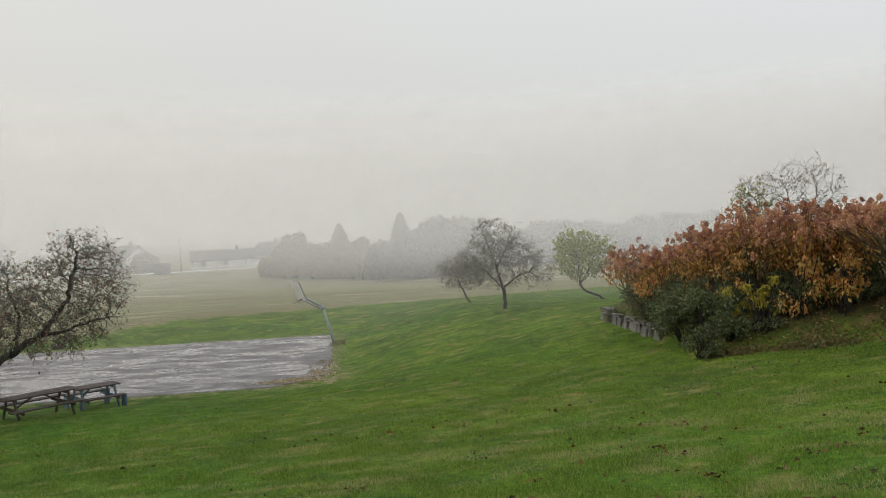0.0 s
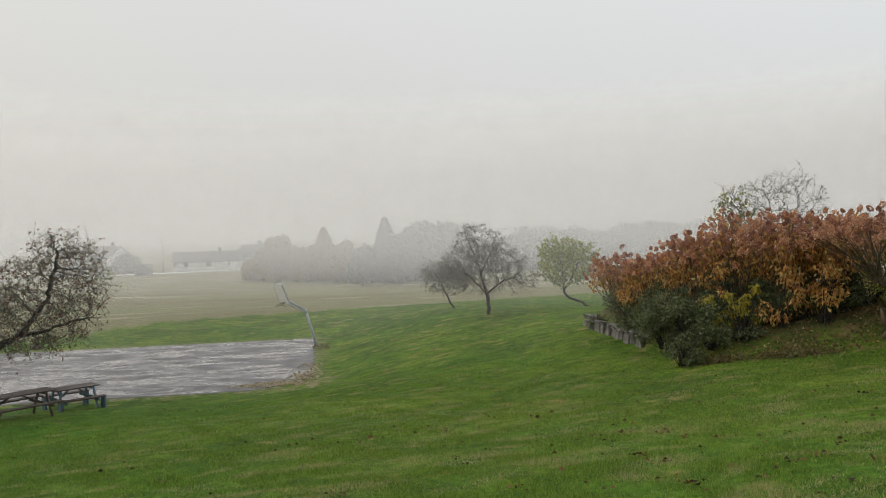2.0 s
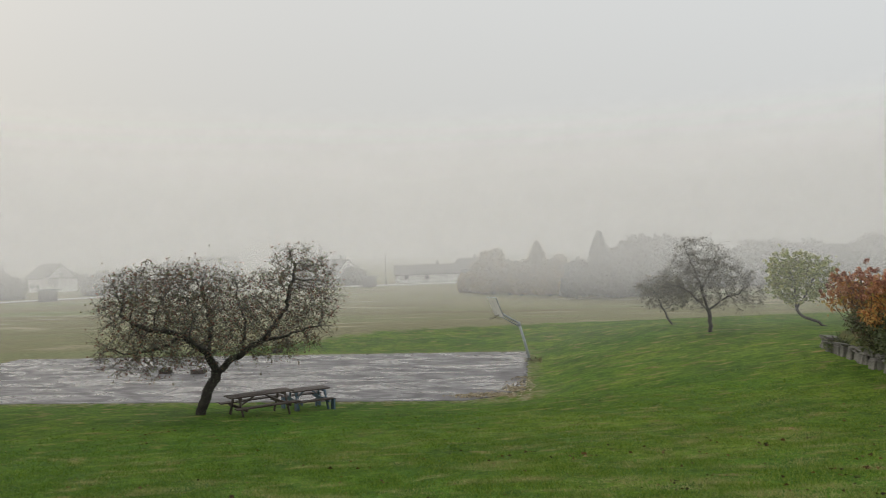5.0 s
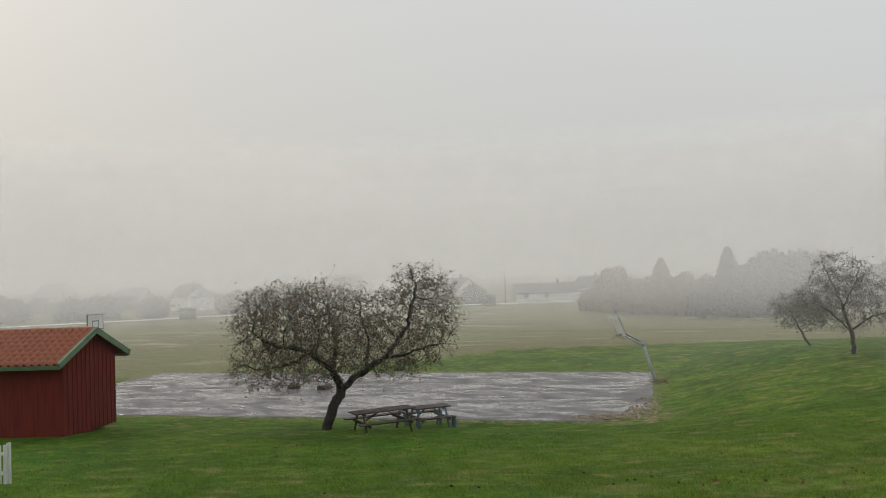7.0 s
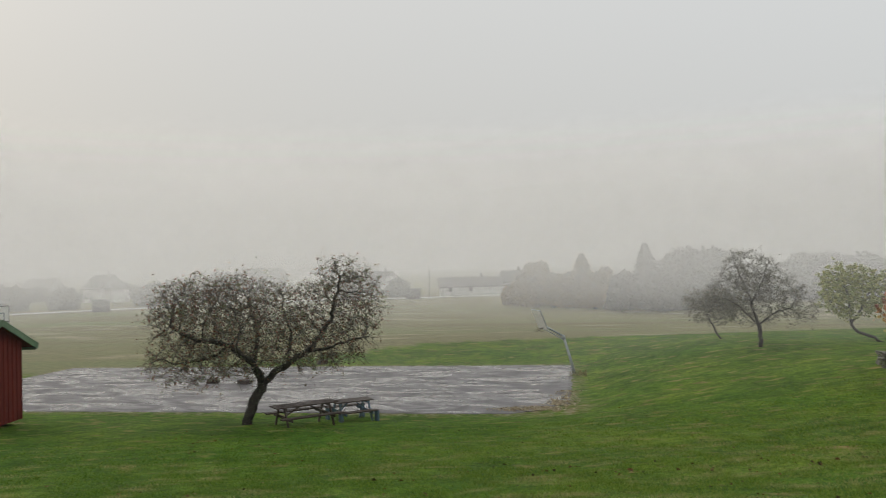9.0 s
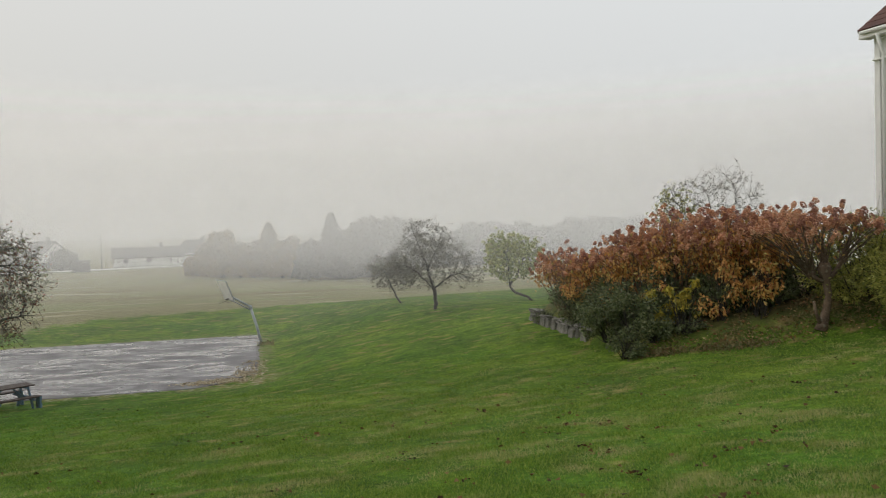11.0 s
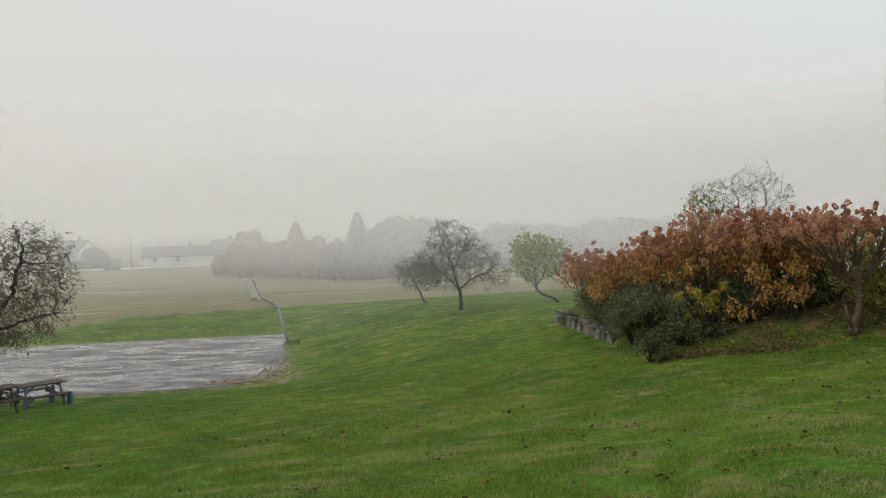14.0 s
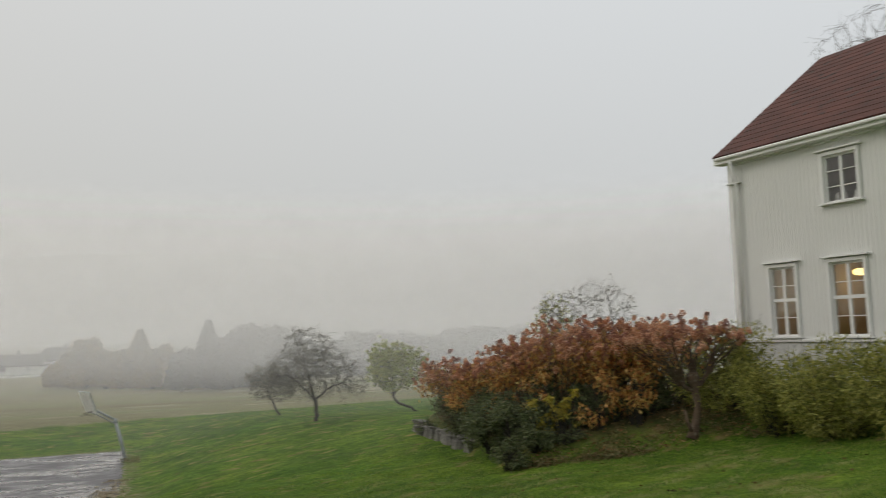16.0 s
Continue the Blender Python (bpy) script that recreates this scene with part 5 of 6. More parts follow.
        for q in (a + 0.025, b - 0.025):
            part("frame", box((0.05, 0.06, hi - lo), (q, 0.03, cz), None, 0.004), M_TRIM, win)
        for q in (lo + 0.025, hi - 0.025):
            part("frame", box((b - a, 0.058, 0.05), (cx, 0.03, q), None, 0.004), M_TRIM, win)
        rows = [lo + (hi - lo) * f for f in ((0.27, 0.73) if tall else (0.34, 0.67))]
        for q in rows:
            part("glazing_bar", box((b - a, 0.035, 0.022), (cx, 0.03, q), None, 0.003), M_TRIM, win)
        if tall:
            part("transom", box((b - a, 0.07, 0.085), (cx, 0.028, cz + 0.04), None, 0.005), M_TRIM, win)
        pane = part("pane", box((b - a - 0.06, 0.006, hi - lo - 0.06), (cx, 0.05, cz), None, 0.0), M_GLASS, win)
        pane.visible_shadow = False
    # roof
    over, rise = 0.30, 3.48
    slope = math.atan2(rise, W / 2)
    half = (W / 2 + over) / math.cos(slope)
    ridge = eave + rise + 0.22
    for side in (-1, 1):
        t = Matrix.Translation((0, W / 2, ridge)) @ pose(0, 0, 0, -side * math.degrees(slope), 0, 0)
        deck = part("roof", box((L + 0.5, half, 0.10), (L / 2, side * half / 2, 0), None, 0.01), M_ROOF, root, "brown red tiled roof")
        deck.matrix_local = t
        for r in range(int(half / 0.34)):
            row = box((L + 0.52, 0.35, 0.028), (L / 2, side * (half - 0.17 - r * 0.34), 0.066), pose(0, 0, 0, side * 1.8, 0, 0), 0.004)
            ob = part("roof_course", row, M_ROOF, deck)
        bb = part("barge_board", box((0.04, half, 0.24), (-0.26, side * half / 2, -0.06), None, 0.006), M_TRIM, root)
        bb.matrix_local = t
    part("gutter", tube([(-0.15, -over - 0.06, eave - 0.02), (L + 0.35, -over - 0.06, eave - 0.05)], [0.05, 0.05], 8), M_TRIM, root)
    part("soffit", box((L + 0.5, over + 0.05, 0.04), (L / 2, -over / 2, eave - 0.14), None, 0.004), M_TRIM, root)
    part("fascia", box((L + 0.5, 0.035, 0.17), (L / 2, -over, eave - 0.08), None, 0.005), M_TRIM, root)
    bm = bmesh.new()
    for gx in (0.0, L - 0.16):
        vs = [bm.verts.new((gx + d, y, z)) for d in (0, 0.16) for y, z in ((0.0, eave), (W, eave), (W / 2, eave + rise))]
        for f in ((0, 1, 2), (5, 4, 3), (0, 3, 4, 1), (1, 4, 5, 2), (2, 5, 3, 0)):
            bm.faces.new([vs[i] for i in f])
    bmesh.ops.recalc_face_normals(bm, faces=bm.faces)
    part("gable", bm, M_WHITE, root)
    # the lit ceiling lamp in the room
    lamp = empty("ceiling_lamp", m @ pose(2.59, 1.5, 6.80), "lit yellow glass ceiling lamp in the room", "lamp")
    sb = bmesh.new()
    bmesh.ops.create_uvsphere(sb, u_segments=16, v_segments=8, radius=0.17, matrix=Matrix.Diagonal((1, 1, 0.55, 1)))
    shade = part("shade", sb, M_LAMP, lamp)
    part("rod", tube([(0, 0, 0.08), (0, 0, 0.90)], [0.012, 0.012], 6), M_DARK_STEEL, lamp)
    for pos, e in (((2.95, 1.6, 6.45), 6), ((1.2, 1.7, 6.4), 6)):
        lt = new("room_light", bpy.data.lights.new("room_light", "POINT"))
        lt.data.energy, lt.data.color, lt.data.shadow_soft_size = e, (1.0, 0.74, 0.42), 0.15
        lt.matrix_world = m @ pose(*pos)
    # things on the sills
    for a, z in ((3.06, 8.42), (3.26, 8.42), (3.54, 8.42)):
        v = empty("vase", m @ pose(a, 0.2, z), "small pale vase on the window sill", "vase", "vases on the sill")
        part("body", tube([(0, 0, 0), (0, 0, 0.08), (0, 0, 0.16), (0, 0, 0.24)], [0.05, 0.065, 0.045, 0.03], 10), M_TRIM, v)


M_LAMP = bpy.data.materials.new("lit_lamp_glass")
M_LAMP.use_nodes = True
M_LAMP.node_tree.nodes["Principled BSDF"].inputs["Base Color"].default_value = (0.9, 0.7, 0.3, 1)
M_LAMP.node_tree.nodes["Principled BSDF"].inputs["Emission Color"].default_value = (1.0, 0.72, 0.25, 1)
M_LAMP.node_tree.nodes["Principled BSDF"].inputs["Emission Strength"].default_value = 2.5
house()


# ---- far houses ----
def far_house(label, az, d, turn, L, W, wall_h, rise, windows=3, storeys=1, chimneys=1, wall=None, annex=0):
    x, y = polar(az, d)
    root = empty("farmhouse", pose(x, y, float(height(x, y)) - 0.1, 0, 0, az + turn), label, "house", "houses in the fog")
    body = bmesh.new()
    prof = [(-W / 2, 0), (W / 2, 0), (W / 2, wall_h), (0, wall_h + rise), (-W / 2, wall_h)]
    a = [body.verts.new((-L / 2, py, pz)) for py, pz in prof]
    b = [body.verts.new((L / 2, py, pz)) for py, pz in prof]
    body.faces.new(a)
    body.faces.new(b[::-1])
    for i in range(5):
        j = (i + 1) % 5
        body.faces.new((a[j], a[i], b[i], b[j]))
    bmesh.ops.recalc_face_normals(body, faces=body.faces)
    part("wall", body, wall or M_FAR_WALL, root)
    s = math.atan2(rise, W / 2)
    half = (W / 2 + 0.5) / math.cos(s)
    for side in (-1, 1):
        roof = part("roof", box((L + 0.9, half, 0.16), (0, side * half / 2, 0.1), None, 0.0), M_FAR_ROOF, root)
        roof.matrix_local = Matrix.Translation((0, 0, wall_h + rise)) @ pose(0, 0, 0, -side * math.degrees(s), 0, 0)
    for c in range(chimneys):
        part("chimney", box((0.7, 0.7, 1.5), ((c + 0.7) * L * 0.28, 0, wall_h + rise + 0.35), None, 0.03), M_FAR_ROOF, root)
    for st in range(storeys):
        for i in range(windows):
            wx = (i + 0.5) / windows * L - L / 2
            win = part("window", box((0.95, 0.08, 1.0), (wx, -W / 2 - 0.02, 1.5 + st * 2.7), None, 0.0), M_FAR_GLASS, root)
            part("frame", box((1.35, 0.05, 0.1), (wx, -W / 2 - 0.05, 2.12 + st * 2.7), None, 0.0), M_TRIM, win)
    for gx in (-1, 1):
        for wy in (-W * 0.2, W * 0.2):
            part("window", box((0.08, 1.0, 1.2), (gx * (L / 2 + 0.02), wy, 1.6), None, 0.0), M_FAR_GLASS, root)
        part("window", box((0.08, 1.0, 1.0), (gx * (L / 2 + 0.02), 0, wall_h + 0.5), None, 0.0), M_FAR_GLASS, root)
    part("door", box((1.0, 0.08, 2.1), (L * 0.36, -W / 2 - 0.03, 1.05), None, 0.0), M_TRIM, root)
    if annex:
        part("annex", box((annex, W * 0.7, wall_h * 0.9), (L / 2 + annex / 2, 0, wall_h * 0.45), None, 0.0), wall or M_FAR_WALL, root)
        part("annex_roof", box((annex + 0.4, W * 0.8, 0.25), (L / 2 + annex / 2, 0, wall_h * 0.9 + 0.12), None, 0.0), M_FAR_ROOF, root)
    return root


far_house("long low white house with dark roof in fog", 15.5, 197, 3, 15.2, 7.5, 2.3, 2.1, 3, 1, 1, annex=3.5)
far_house("dark roofed house half hidden by foggy trees", 12.2, 206, -40, 7.4, 6.8, 3.1, 2.6, 3, 1, 1)
far_house("white gabled house with a dark roof in fog", 40.9, 240, -58, 9.0, 8.0, 4.1, 3.5, 3, 2, 1, annex=3)
far_house("white gabled house faint in the fog", 44.6, 275, -40, 10, 7.5, 3.8, 3.2, 3, 1, 1)
far_house("large pale house very faint in the fog", 49.4, 300, -58, 13, 9, 5.2, 4.2, 4, 1, 1)
far_house("grey house faint behind the apple tree", 30.5, 285, 12, 15, 9, 5.2, 3.3, 4, 1, 1)
far_house("white house with dark roof faint in fog", 21.9, 215, -55, 9, 7.5, 3.2, 3.2, 3, 1, 1)
far_house("pale house faint in the fog", 53.6, 235, 10, 9, 7, 3.4, 3.0, 3, 1, 1)


def bus_shelter(az, d):
    x, y = polar(az, d)
    root = empty("bus_shelter", pose(x, y, float(height(x, y)) - 0.05, 0, 0, az), "dark timber shelter beside the road", "shelter", "roadside shelters")
    part("back_wall", box((3.4, 0.12, 2.3), (0, 0.9, 1.15), None, 0.01), M_FAR_ROOF, root)
    for s in (-1, 1):
        part("side_wall", box((0.12, 1.9, 2.3), (s * 1.64, 0, 1.15), None, 0.01), M_FAR_ROOF, root)
    part("front_wall", box((3.2, 0.08, 1.9), (0, -0.9, 0.95), None, 0.01), M_FAR_ROOF, root)
    part("roof", box((4.0, 2.6, 0.16), (0, 0, 2.42), None, 0.02), M_FAR_GLASS, root)


bus_shelter(41.15, 172)
bus_shelter(19.7, 176)


def pole(az, d, h):
    x, y = polar(az, d)
    root = empty("utility_pole", pose(x, y, float(height(x, y)) - 0.1), "tall wooden utility pole in the fog", "utility pole", "utility poles")
    part("mast", tube([(0, 0, 0), (0, 0, h)], [0.16, 0.11], 8), M_BARK, root)
    part("crossarm", box((1.4, 0.1, 0.1), (0, 0, h - 0.5), None, 0.01), M_BARK, root)


for az, d, h in ((43.65, 205, 8.1), (18.45, 186, 8.0), (48.9, 250, 9.5)):
    pole(az, d, h)


# ---- the wood beyond the field ----
def far_tree(label, az, d, top, width, seed, mat, kind):
    rng = np.random.RandomState(seed)
    x, y = polar(az, d)
    z0 = float(height(x, y)) - 0.1
    h = top - z0
    root = empty("conifer" if kind == "cone" else "broadleaf_tree", pose(x, y, z0), label, "tree", "trees beyond the field")
    part("trunk", tube([(0, 0, 0), (0.05, 0, h * 0.4), (0, 0.05, h * 0.85)], [0.22, 0.17, 0.05], 7), M_BARK, root)
    n = 8000
    if kind == "cone":
        t = rng.uniform(0, 1, n) ** 0.7
        lay = 1 - 0.28 * ((t * 9 + 0.6 * rng.uniform(0, 1, n)) % 1)
        r = width * (1.02 - t) ** 0.75 * lay * rng.uniform(0.3, 1.15, n)
        a = rng.uniform(0, 2 * math.pi, n)
        c = np.c_[np.cos(a) * r, np.sin(a) * r, h * (0.08 + 0.92 * t)]
        w = np.c_[np.cos(a), np.sin(a), np.full(n, -0.35)]
        size = 0.62
    else:
        k = 38
        t = rng.uniform(0.14, 0.74, k)
        rr = width * np.sqrt(np.clip(1 - ((t - 0.40) / 0.46) ** 2, 0.05, 1)) * rng.uniform(0.25, 0.8, k)
        a = rng.uniform(0, 2 * math.pi, k)
        lc = np.c_[np.cos(a) * rr, np.sin(a) * rr, h * t]
        lr = rng.uniform(0.26, 0.46, k) * width
        j = rng.randint(0, k, n)
        dvec = rng.normal(size=(n, 3))
        dvec /= np.linalg.norm(dvec, axis=1)[:, None]
        c = lc[j] + dvec * (lr[j] * rng.uniform(0.4, 1.1, n))[:, None]
        c[:, 2] = np.maximum(c[:, 2], 0.4)
        w = dvec + rng.normal(0, 0.5, (n, 3))
        size = 0.24 + 0.11 * width
    lv, lf = leaf_quads(c, w, size, 0.6, rng, 0.3)
    mesh_part("crown", lv, lf, mat, root)


def wood():
    rng = np.random.RandomState(12)
    dark, warm = "dark leafy tree fading into the fog", "tree with faded autumn leaves in the fog"
    rows = [(2.88, 116, 8.1, 2.7, M_FAR_CONIFER, "cone"), (7.33, 116, 6.9, 2.6, M_FAR_AUTUMN, "cone"), (-0.3, 117, 9.0, 4.8, M_FAR_DARK, "round"),
            (1.2, 119, 6.6, 3.0, M_FAR_DARK, "round"), (-2.2, 119, 8.2, 4.0, M_FAR_DARK, "round"),
            (12.3, 118, 2.6, 2.0, M_FAR_AUTUMN, "round"), (11.6, 116, 4.9, 1.8, M_FAR_AUTUMN, "round"), (10.6, 114, 7.2, 2.5, M_FAR_AUTUMN, "round"), (9.4, 113, 5.9, 1.9, M_FAR_AUTUMN, "round"), (8.5, 113, 5.4, 1.8, M_FAR_AUTUMN, "round"),
            (6.5, 113, 5.2, 1.8, M_FAR_AUTUMN, "round"), (5.75, 114, 6.7, 1.8, M_FAR_AUTUMN, "round"), (4.6, 112, 5.4, 2.2, M_FAR_DARK, "round"),
            (2.0, 112, 4.6, 2.5, M_FAR_DARK, "round"), (-7.6, 140, 7.2, 4.6, M_FAR_DARK, "round"), (-9.3, 142, 6.6, 4.4, M_FAR_DARK, "round"),
            (-11.2, 142, 6.4, 4.6, M_FAR_DARK, "round"), (-12.8, 143, 5.6, 4.0, M_FAR_DARK, "round"), (-5.6, 140, 5.4, 3.6, M_FAR_DARK, "round"),
            (-4.0, 138, 5.0, 3.2, M_FAR_DARK, "round"), (-14.6, 165, 7.0, 5.0, M_FAR_DARK, "round"), (-17.0, 168, 7.6, 5.5, M_FAR_DARK, "round"),
            (-19.5, 168, 6.8, 5.5, M_FAR_DARK, "round"), (-22.5, 170, 7.4, 5.5, M_FAR_DARK, "round"), (-25.5, 170, 7.4, 5.5, M_FAR_DARK, "round"), (-29, 170, 7.4, 5.5, M_FAR_DARK, "round"),
            (24.3, 196, 5.5, 4.0, M_FAR_DARK, "round"), (20.8, 190, 3.5, 3.0, M_FAR_DARK, "round"), (33.5, 205, 6.5, 4.0, M_FAR_DARK, "round"), (36.5, 200, 4.5, 4.0, M_FAR_DARK, "round"),
            (38.2, 190, 3.6, 3.4, M_FAR_DARK, "round"), (43.4, 190, 3.2, 3.4, M_FAR_DARK, "round"), (46.5, 196, 4.2, 4.0, M_FAR_DARK, "round"), (48.3, 196, 3.8, 4.0, M_FAR_DARK, "round"),
            (52.0, 200, 4.6, 4.0, M_FAR_DARK, "round"), (31.9, 290, 8.0, 4.5, M_FAR_DARK, "round"), (54.5, 270, 9.0, 5.0, M_FAR_DARK, "round")]
    # uneven gardens round the far houses, and undergrowth in front of the trunks
    for i in range(22):
        rows.append((33.5 + i * 1.05 + rng.uniform(-0.5, 0.5), rng.uniform(256, 282), rng.uniform(1.2, 5.4), rng.uniform(2.4, 4.6), M_FAR_DARK, "round"))
    for i, (az, d, top, w, m, k) in enumerate(rows):
        if m is M_FAR_AUTUMN:
            f = 1 + 0.018 * max(0, az - 3)
            d, top, w = d * f, 5.5 + (top - 5.5) * f, w * f
        far_tree("tall pointed tree fading into the fog" if k == "cone" else (warm if m is M_FAR_AUTUMN else dark), az, d, top, w, 300 + i, m, k)
    for i in range(18):
        az = 11.2 - i * 0.78 + rng.uniform(-0.4, 0.4)
        far_tree("low bushy tree at the edge of the field", az, 113 + 2.4 * max(0, az - 3) + rng.uniform(0, 6), rng.uniform(0.0, 3.6), rng.uniform(1.3, 2.8), 400 + i, M_FAR_AUTUMN if az > 4.5 else M_FAR_DARK, "round")


wood()


# ---- grass, weeds and fallen leaves ----
def build_grass():
    """Blades of the mown lawn near the camera, in uneven tufts."""
    rng = np.random.RandomState(9)
    n = 900000
    az = np.radians(rng.uniform(-46, 58, n))
    r = 4.6 + (29 - 4.6) * rng.uniform(0, 1, n) ** 1.3
    x, y = -r * np.sin(az), r * np.cos(az)
    tuft = np.sin(x * 2.1 + np.sin(y * 1.7)) * np.sin(y * 2.6 + 1.3 * np.sin(x * 1.1)) + 0.5 * np.sin(x * 6.1 + y * 3.3)
    keep = (rng.uniform(0, 1, n) > smooth(11, 29, r)) & (tuft + rng.normal(0, 0.9, n) > -0.6) & (court_out(x, y) > 0.15) & (bed_in(x, y) < 0.2)
    x, y, r, tuft = x[keep], y[keep], r[keep], tuft[keep]
    n = len(x)
    z = height(x, y)
    ln = rng.uniform(0.02, 0.042, n) * (1 + 0.25 * np.clip(tuft, -1, 1))
    wd = (0.002 + 0.0003 * r) * rng.uniform(0.7, 1.3, n)
    a = rng.uniform(0, 2 * math.pi, n)
    lean = rng.normal(0, 0.018, (n, 2))
    p0 = np.c_[x - np.cos(a) * wd, y - np.sin(a) * wd, z - 0.005]
    p1 = np.c_[x + np.cos(a) * wd, y + np.sin(a) * wd, z - 0.005]
    p2 = np.c_[x + lean[:, 0], y + lean[:, 1], z + ln]
    vs = np.stack([p0, p1, p2], 1).reshape(-1, 3)
    ob = mesh_part("grass", vs, np.arange(3 * n).reshape(-1, 3), M_BLADE)
    # darker blades to the left, with uneven waves
    at = ob.data.attributes.new("left_dark", "FLOAT", "POINT")
    at.data.foreach_set("value", np.repeat(np.clip(smooth(3.0, -9.0, x) + 0.28 * np.sin(x * 0.9 + 1.4 * np.sin(y * 0.6)) * np.sin(y * 1.1 + np.sin(x * 0.7)), 0, 1), 3).astype(np.float32))
    # dry patches of old clippings
    dry = np.zeros(n)
    for _ in range(420):
        pa, pr = math.radians(rng.uniform(-44, 50)), rng.uniform(6, 27)
        sx, sy, sa = rng.uniform(0.15, 0.75), rng.uniform(0.06, 0.28), rng.uniform(-0.5, 0.9)
        dx, dy = x + pr * math.sin(pa), y - pr * math.cos(pa)
        e = ((dx * math.cos(sa) + dy * math.sin(sa)) / sx) ** 2 + ((-dx * math.sin(sa) + dy * math.cos(sa)) / sy) ** 2
        dry = np.maximum(dry, np.exp(-e) * rng.uniform(0.5, 1.0))
    dry = np.clip(dry * 1.8 * rng.uniform(0.2, 1.2, n), 0, 0.95)
    at = ob.data.attributes.new("straw", "FLOAT", "POINT")
    at.data.foreach_set("value", np.repeat(dry, 3).astype(np.float32))
    tagged(ob, "short wet green grass of the lawn", "grass", kind="stuff")


build_grass()


def build_fallen_leaves():
    rng = np.random.RandomState(10)
    spots = []
    for az0, az1, r0, r1, k in ((-45, 5, 6, 16, 170), (-40, -10, 15, 19, 90), (10, 50, 9, 26, 80), (-10, 30, 7, 28, 90), (24, 40, 19, 27, 110)):
        a = np.radians(rng.uniform(az0, az1, k))
        r = rng.uniform(r0, r1, k)
        spots.append(np.c_[-r * np.sin(a), r * np.cos(a)])
    for _ in range(62):
        a, r = math.radians(rng.uniform(-44, 12)), rng.uniform(6.2, 15)
        spots.append(np.array([-r * math.sin(a), r * math.cos(a)]) + rng.normal(0, 0.05, (rng.randint(2, 8), 2)) * np.array([1.6, 1.0]))
    p = np.vstack(spots)
    p = p[(court_out(p[:, 0], p[:, 1]) > 0.3)]
    n = len(p)
    z = height(p[:, 0], p[:, 1]) + rng.uniform(0.03, 0.055, n)
    c = np.c_[p, z]
    w = np.c_[rng.normal(size=(n, 2)), rng.normal(0, 0.25, n)]
    size = rng.uniform(0.03, 0.08, n)
    lv, lf = leaf_quads(c, w, 1.0, 0.8, rng, 1.2)
    lv = (lv.reshape(n, 4, 3) - c[:, None]) * size[:, None, None]
    flat = np.array([1, 1, 0.7])
    lv = (lv * flat + c[:, None]).reshape(-1, 3)
    tagged(mesh_part("fallen_leaves", lv, lf, M_FALLEN), "brown fallen leaves scattered on the lawn", "leaves", kind="stuff")


build_fallen_leaves()


def build_litter():
    """Pale leaf litter washed into the near corner of the court."""
    rng = np.random.RandomState(31)
    cs = []
    for _ in range(46):
        t = rng.uniform(0, 1)
        p = np.array([-6.9 + 2.1 * t, 29.0 + 0.6 * t]) if rng.uniform() < 0.6 else np.array([-4.85 - 0.1 * t, 29.7 + 4.0 * t])
        p = p + np.array([-0.25, 0.55]) * rng.uniform(-0.6, 1.0) ** 2
        k = rng.randint(12, 46)
        cs.append(p + rng.normal(0, 1, (k, 2)) * np.array([0.28, 0.16]))
    c = np.vstack(cs)
    n = len(c)
    z = np.where(court_out(c[:, 0], c[:, 1]) < 0.05, np.maximum(height(c[:, 0], c[:, 1]), 0.02), height(c[:, 0], c[:, 1])) + rng.uniform(0.008, 0.025, n)
    c = np.c_[c, z]
    lv, lf = leaf_quads(c, np.c_[rng.normal(size=(n, 2)), rng.normal(0, 0.12, n)], 0.09, 0.7, rng, 0.5)
    tagged(mesh_part("leaf_litter", lv, lf, M_LITTER), "pale leaf litter at the corner of the court", "leaf litter", kind="stuff")


build_litter()


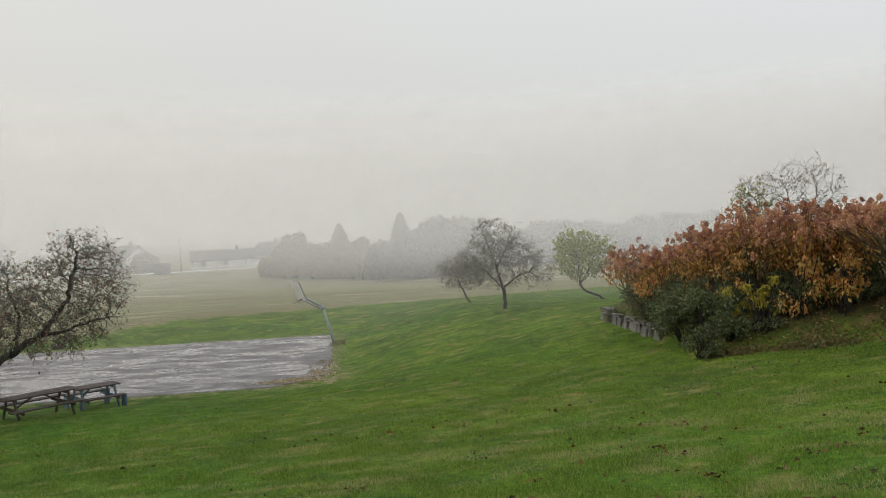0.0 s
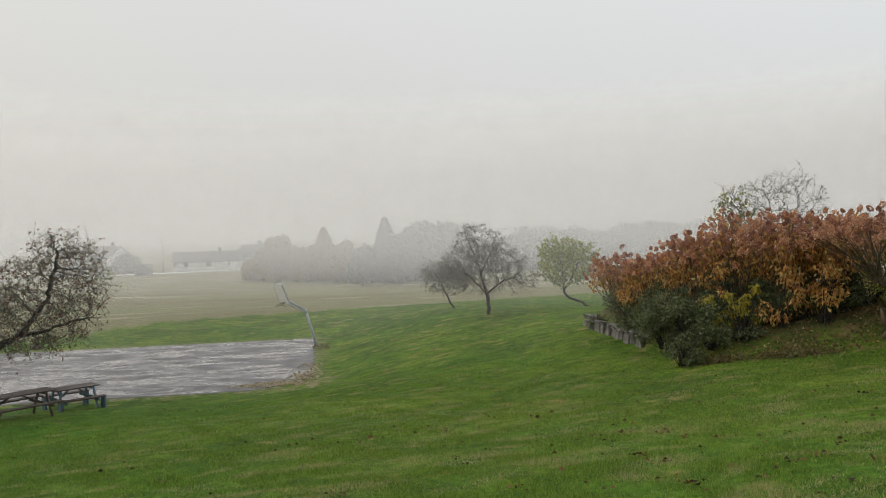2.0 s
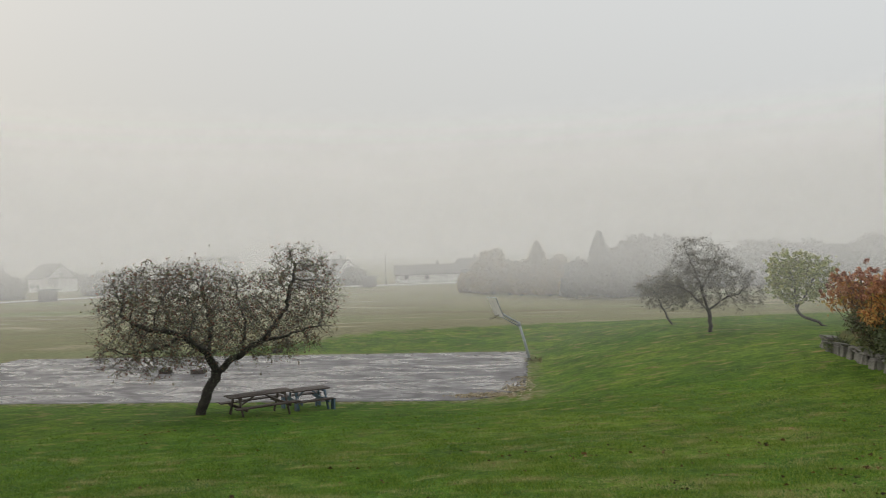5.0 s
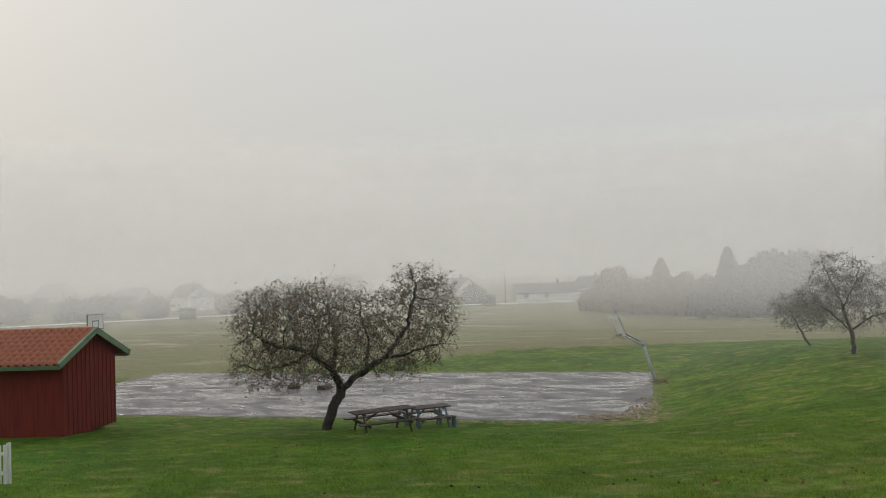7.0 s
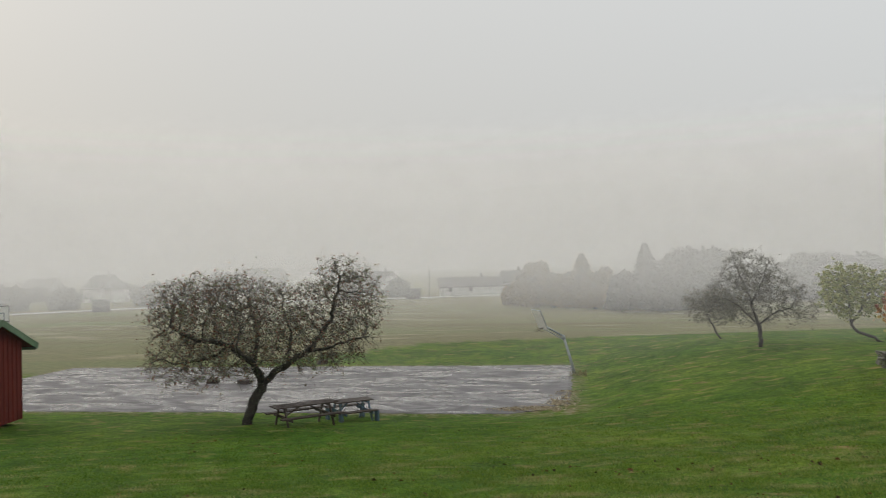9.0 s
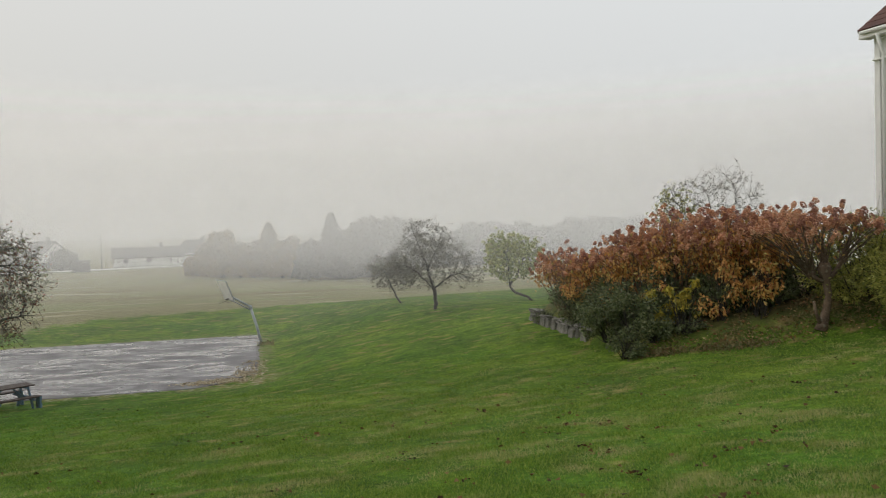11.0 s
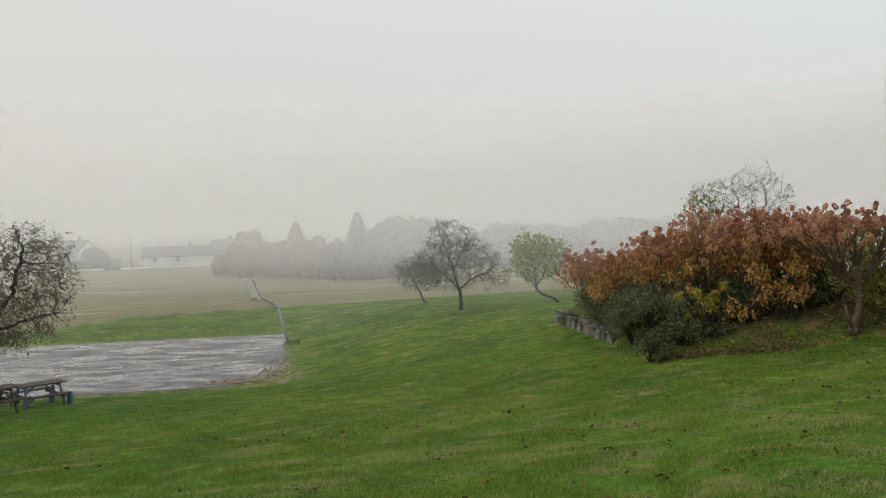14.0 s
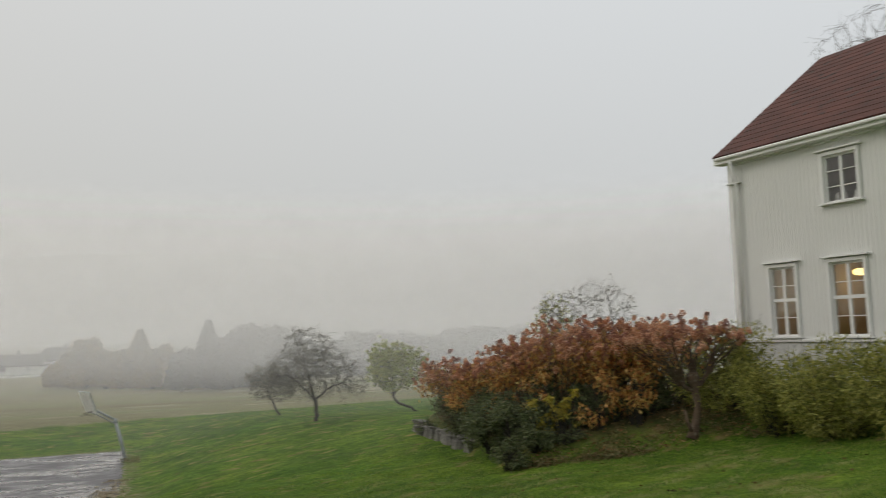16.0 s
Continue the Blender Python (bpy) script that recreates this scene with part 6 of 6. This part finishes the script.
def build_bed_weeds():
    """Low weeds and ivy that cover the bank of the raised bed."""
    rng = np.random.RandomState(14)
    n = 13000
    t = rng.uniform(0, 1, n)
    fx, fy = 5.9 + t * 6.0, 18.05 - t * 2.95
    back = rng.uniform(-0.25, 1, n) ** 2 * 2.6
    x, y = fx + 0.443 * back + rng.normal(0, 0.1, n), fy + 0.896 * back + rng.normal(0, 0.1, n)
    patch = np.sin(x * 3.1 + 1.7 * np.sin(y * 2.3)) + np.sin(y * 4.0 + x) + rng.normal(0, 0.8, n)
    k = patch > 0.15
    x, y = x[k], y[k]
    n = len(x)
    c = np.c_[x, y, height(x, y) + rng.uniform(0, 1, n) ** 2 * 0.13]
    w = rng.normal(0, 0.7, (n, 3)) + np.array([0, 0, 0.4])
    lv, lf = leaf_quads(c, w, 0.07, 0.55, rng, 0.3)
    tagged(mesh_part("weeds", lv, lf, M_WEED), "low weeds on the bank of the bed", "weeds", kind="stuff")
    # fallen hydrangea leaves on the bank
    n = 420
    t = rng.uniform(0, 1, n)
    back = rng.uniform(0, 1.5, n)
    x, y = 6.3 + t * 6.2 + 0.443 * back, 17.95 - t * 3.0 + 0.896 * back
    c = np.c_[x, y, height(x, y) + rng.uniform(0.015, 0.06, n)]
    lv, lf = leaf_quads(c, np.c_[rng.normal(size=(n, 2)), rng.normal(0, 0.2, n)], 0.075, 0.6, rng, 0.6)
    tagged(mesh_part("fallen_leaves", lv, lf, M_BANK_LEAF), "yellow and rusty leaves fallen on the bank", "leaves", kind="stuff")
    n = 500
    a = np.radians(rng.uniform(7.2, 9.6, n))
    r = rng.uniform(37.6, 39.6, n)
    c = np.c_[-r * np.sin(a), r * np.cos(a), np.zeros(n)]
    c[:, 2] = height(c[:, 0], c[:, 1]) + rng.uniform(0, 0.16, n)
    w = rng.normal(0, 0.5, (n, 3)) + np.array([0, 0, 0.8])
    keep = np.hypot(c[:, 0] + 5.0, c[:, 1] - 38.7) < 0.8
    lv, lf = leaf_quads(c[keep], w[keep], 0.12, 0.2, rng, 0.3)
    tagged(mesh_part("weeds", lv, lf, M_WEED), "tuft of long grass at the hoop post", "weeds", kind="stuff")


build_bed_weeds()
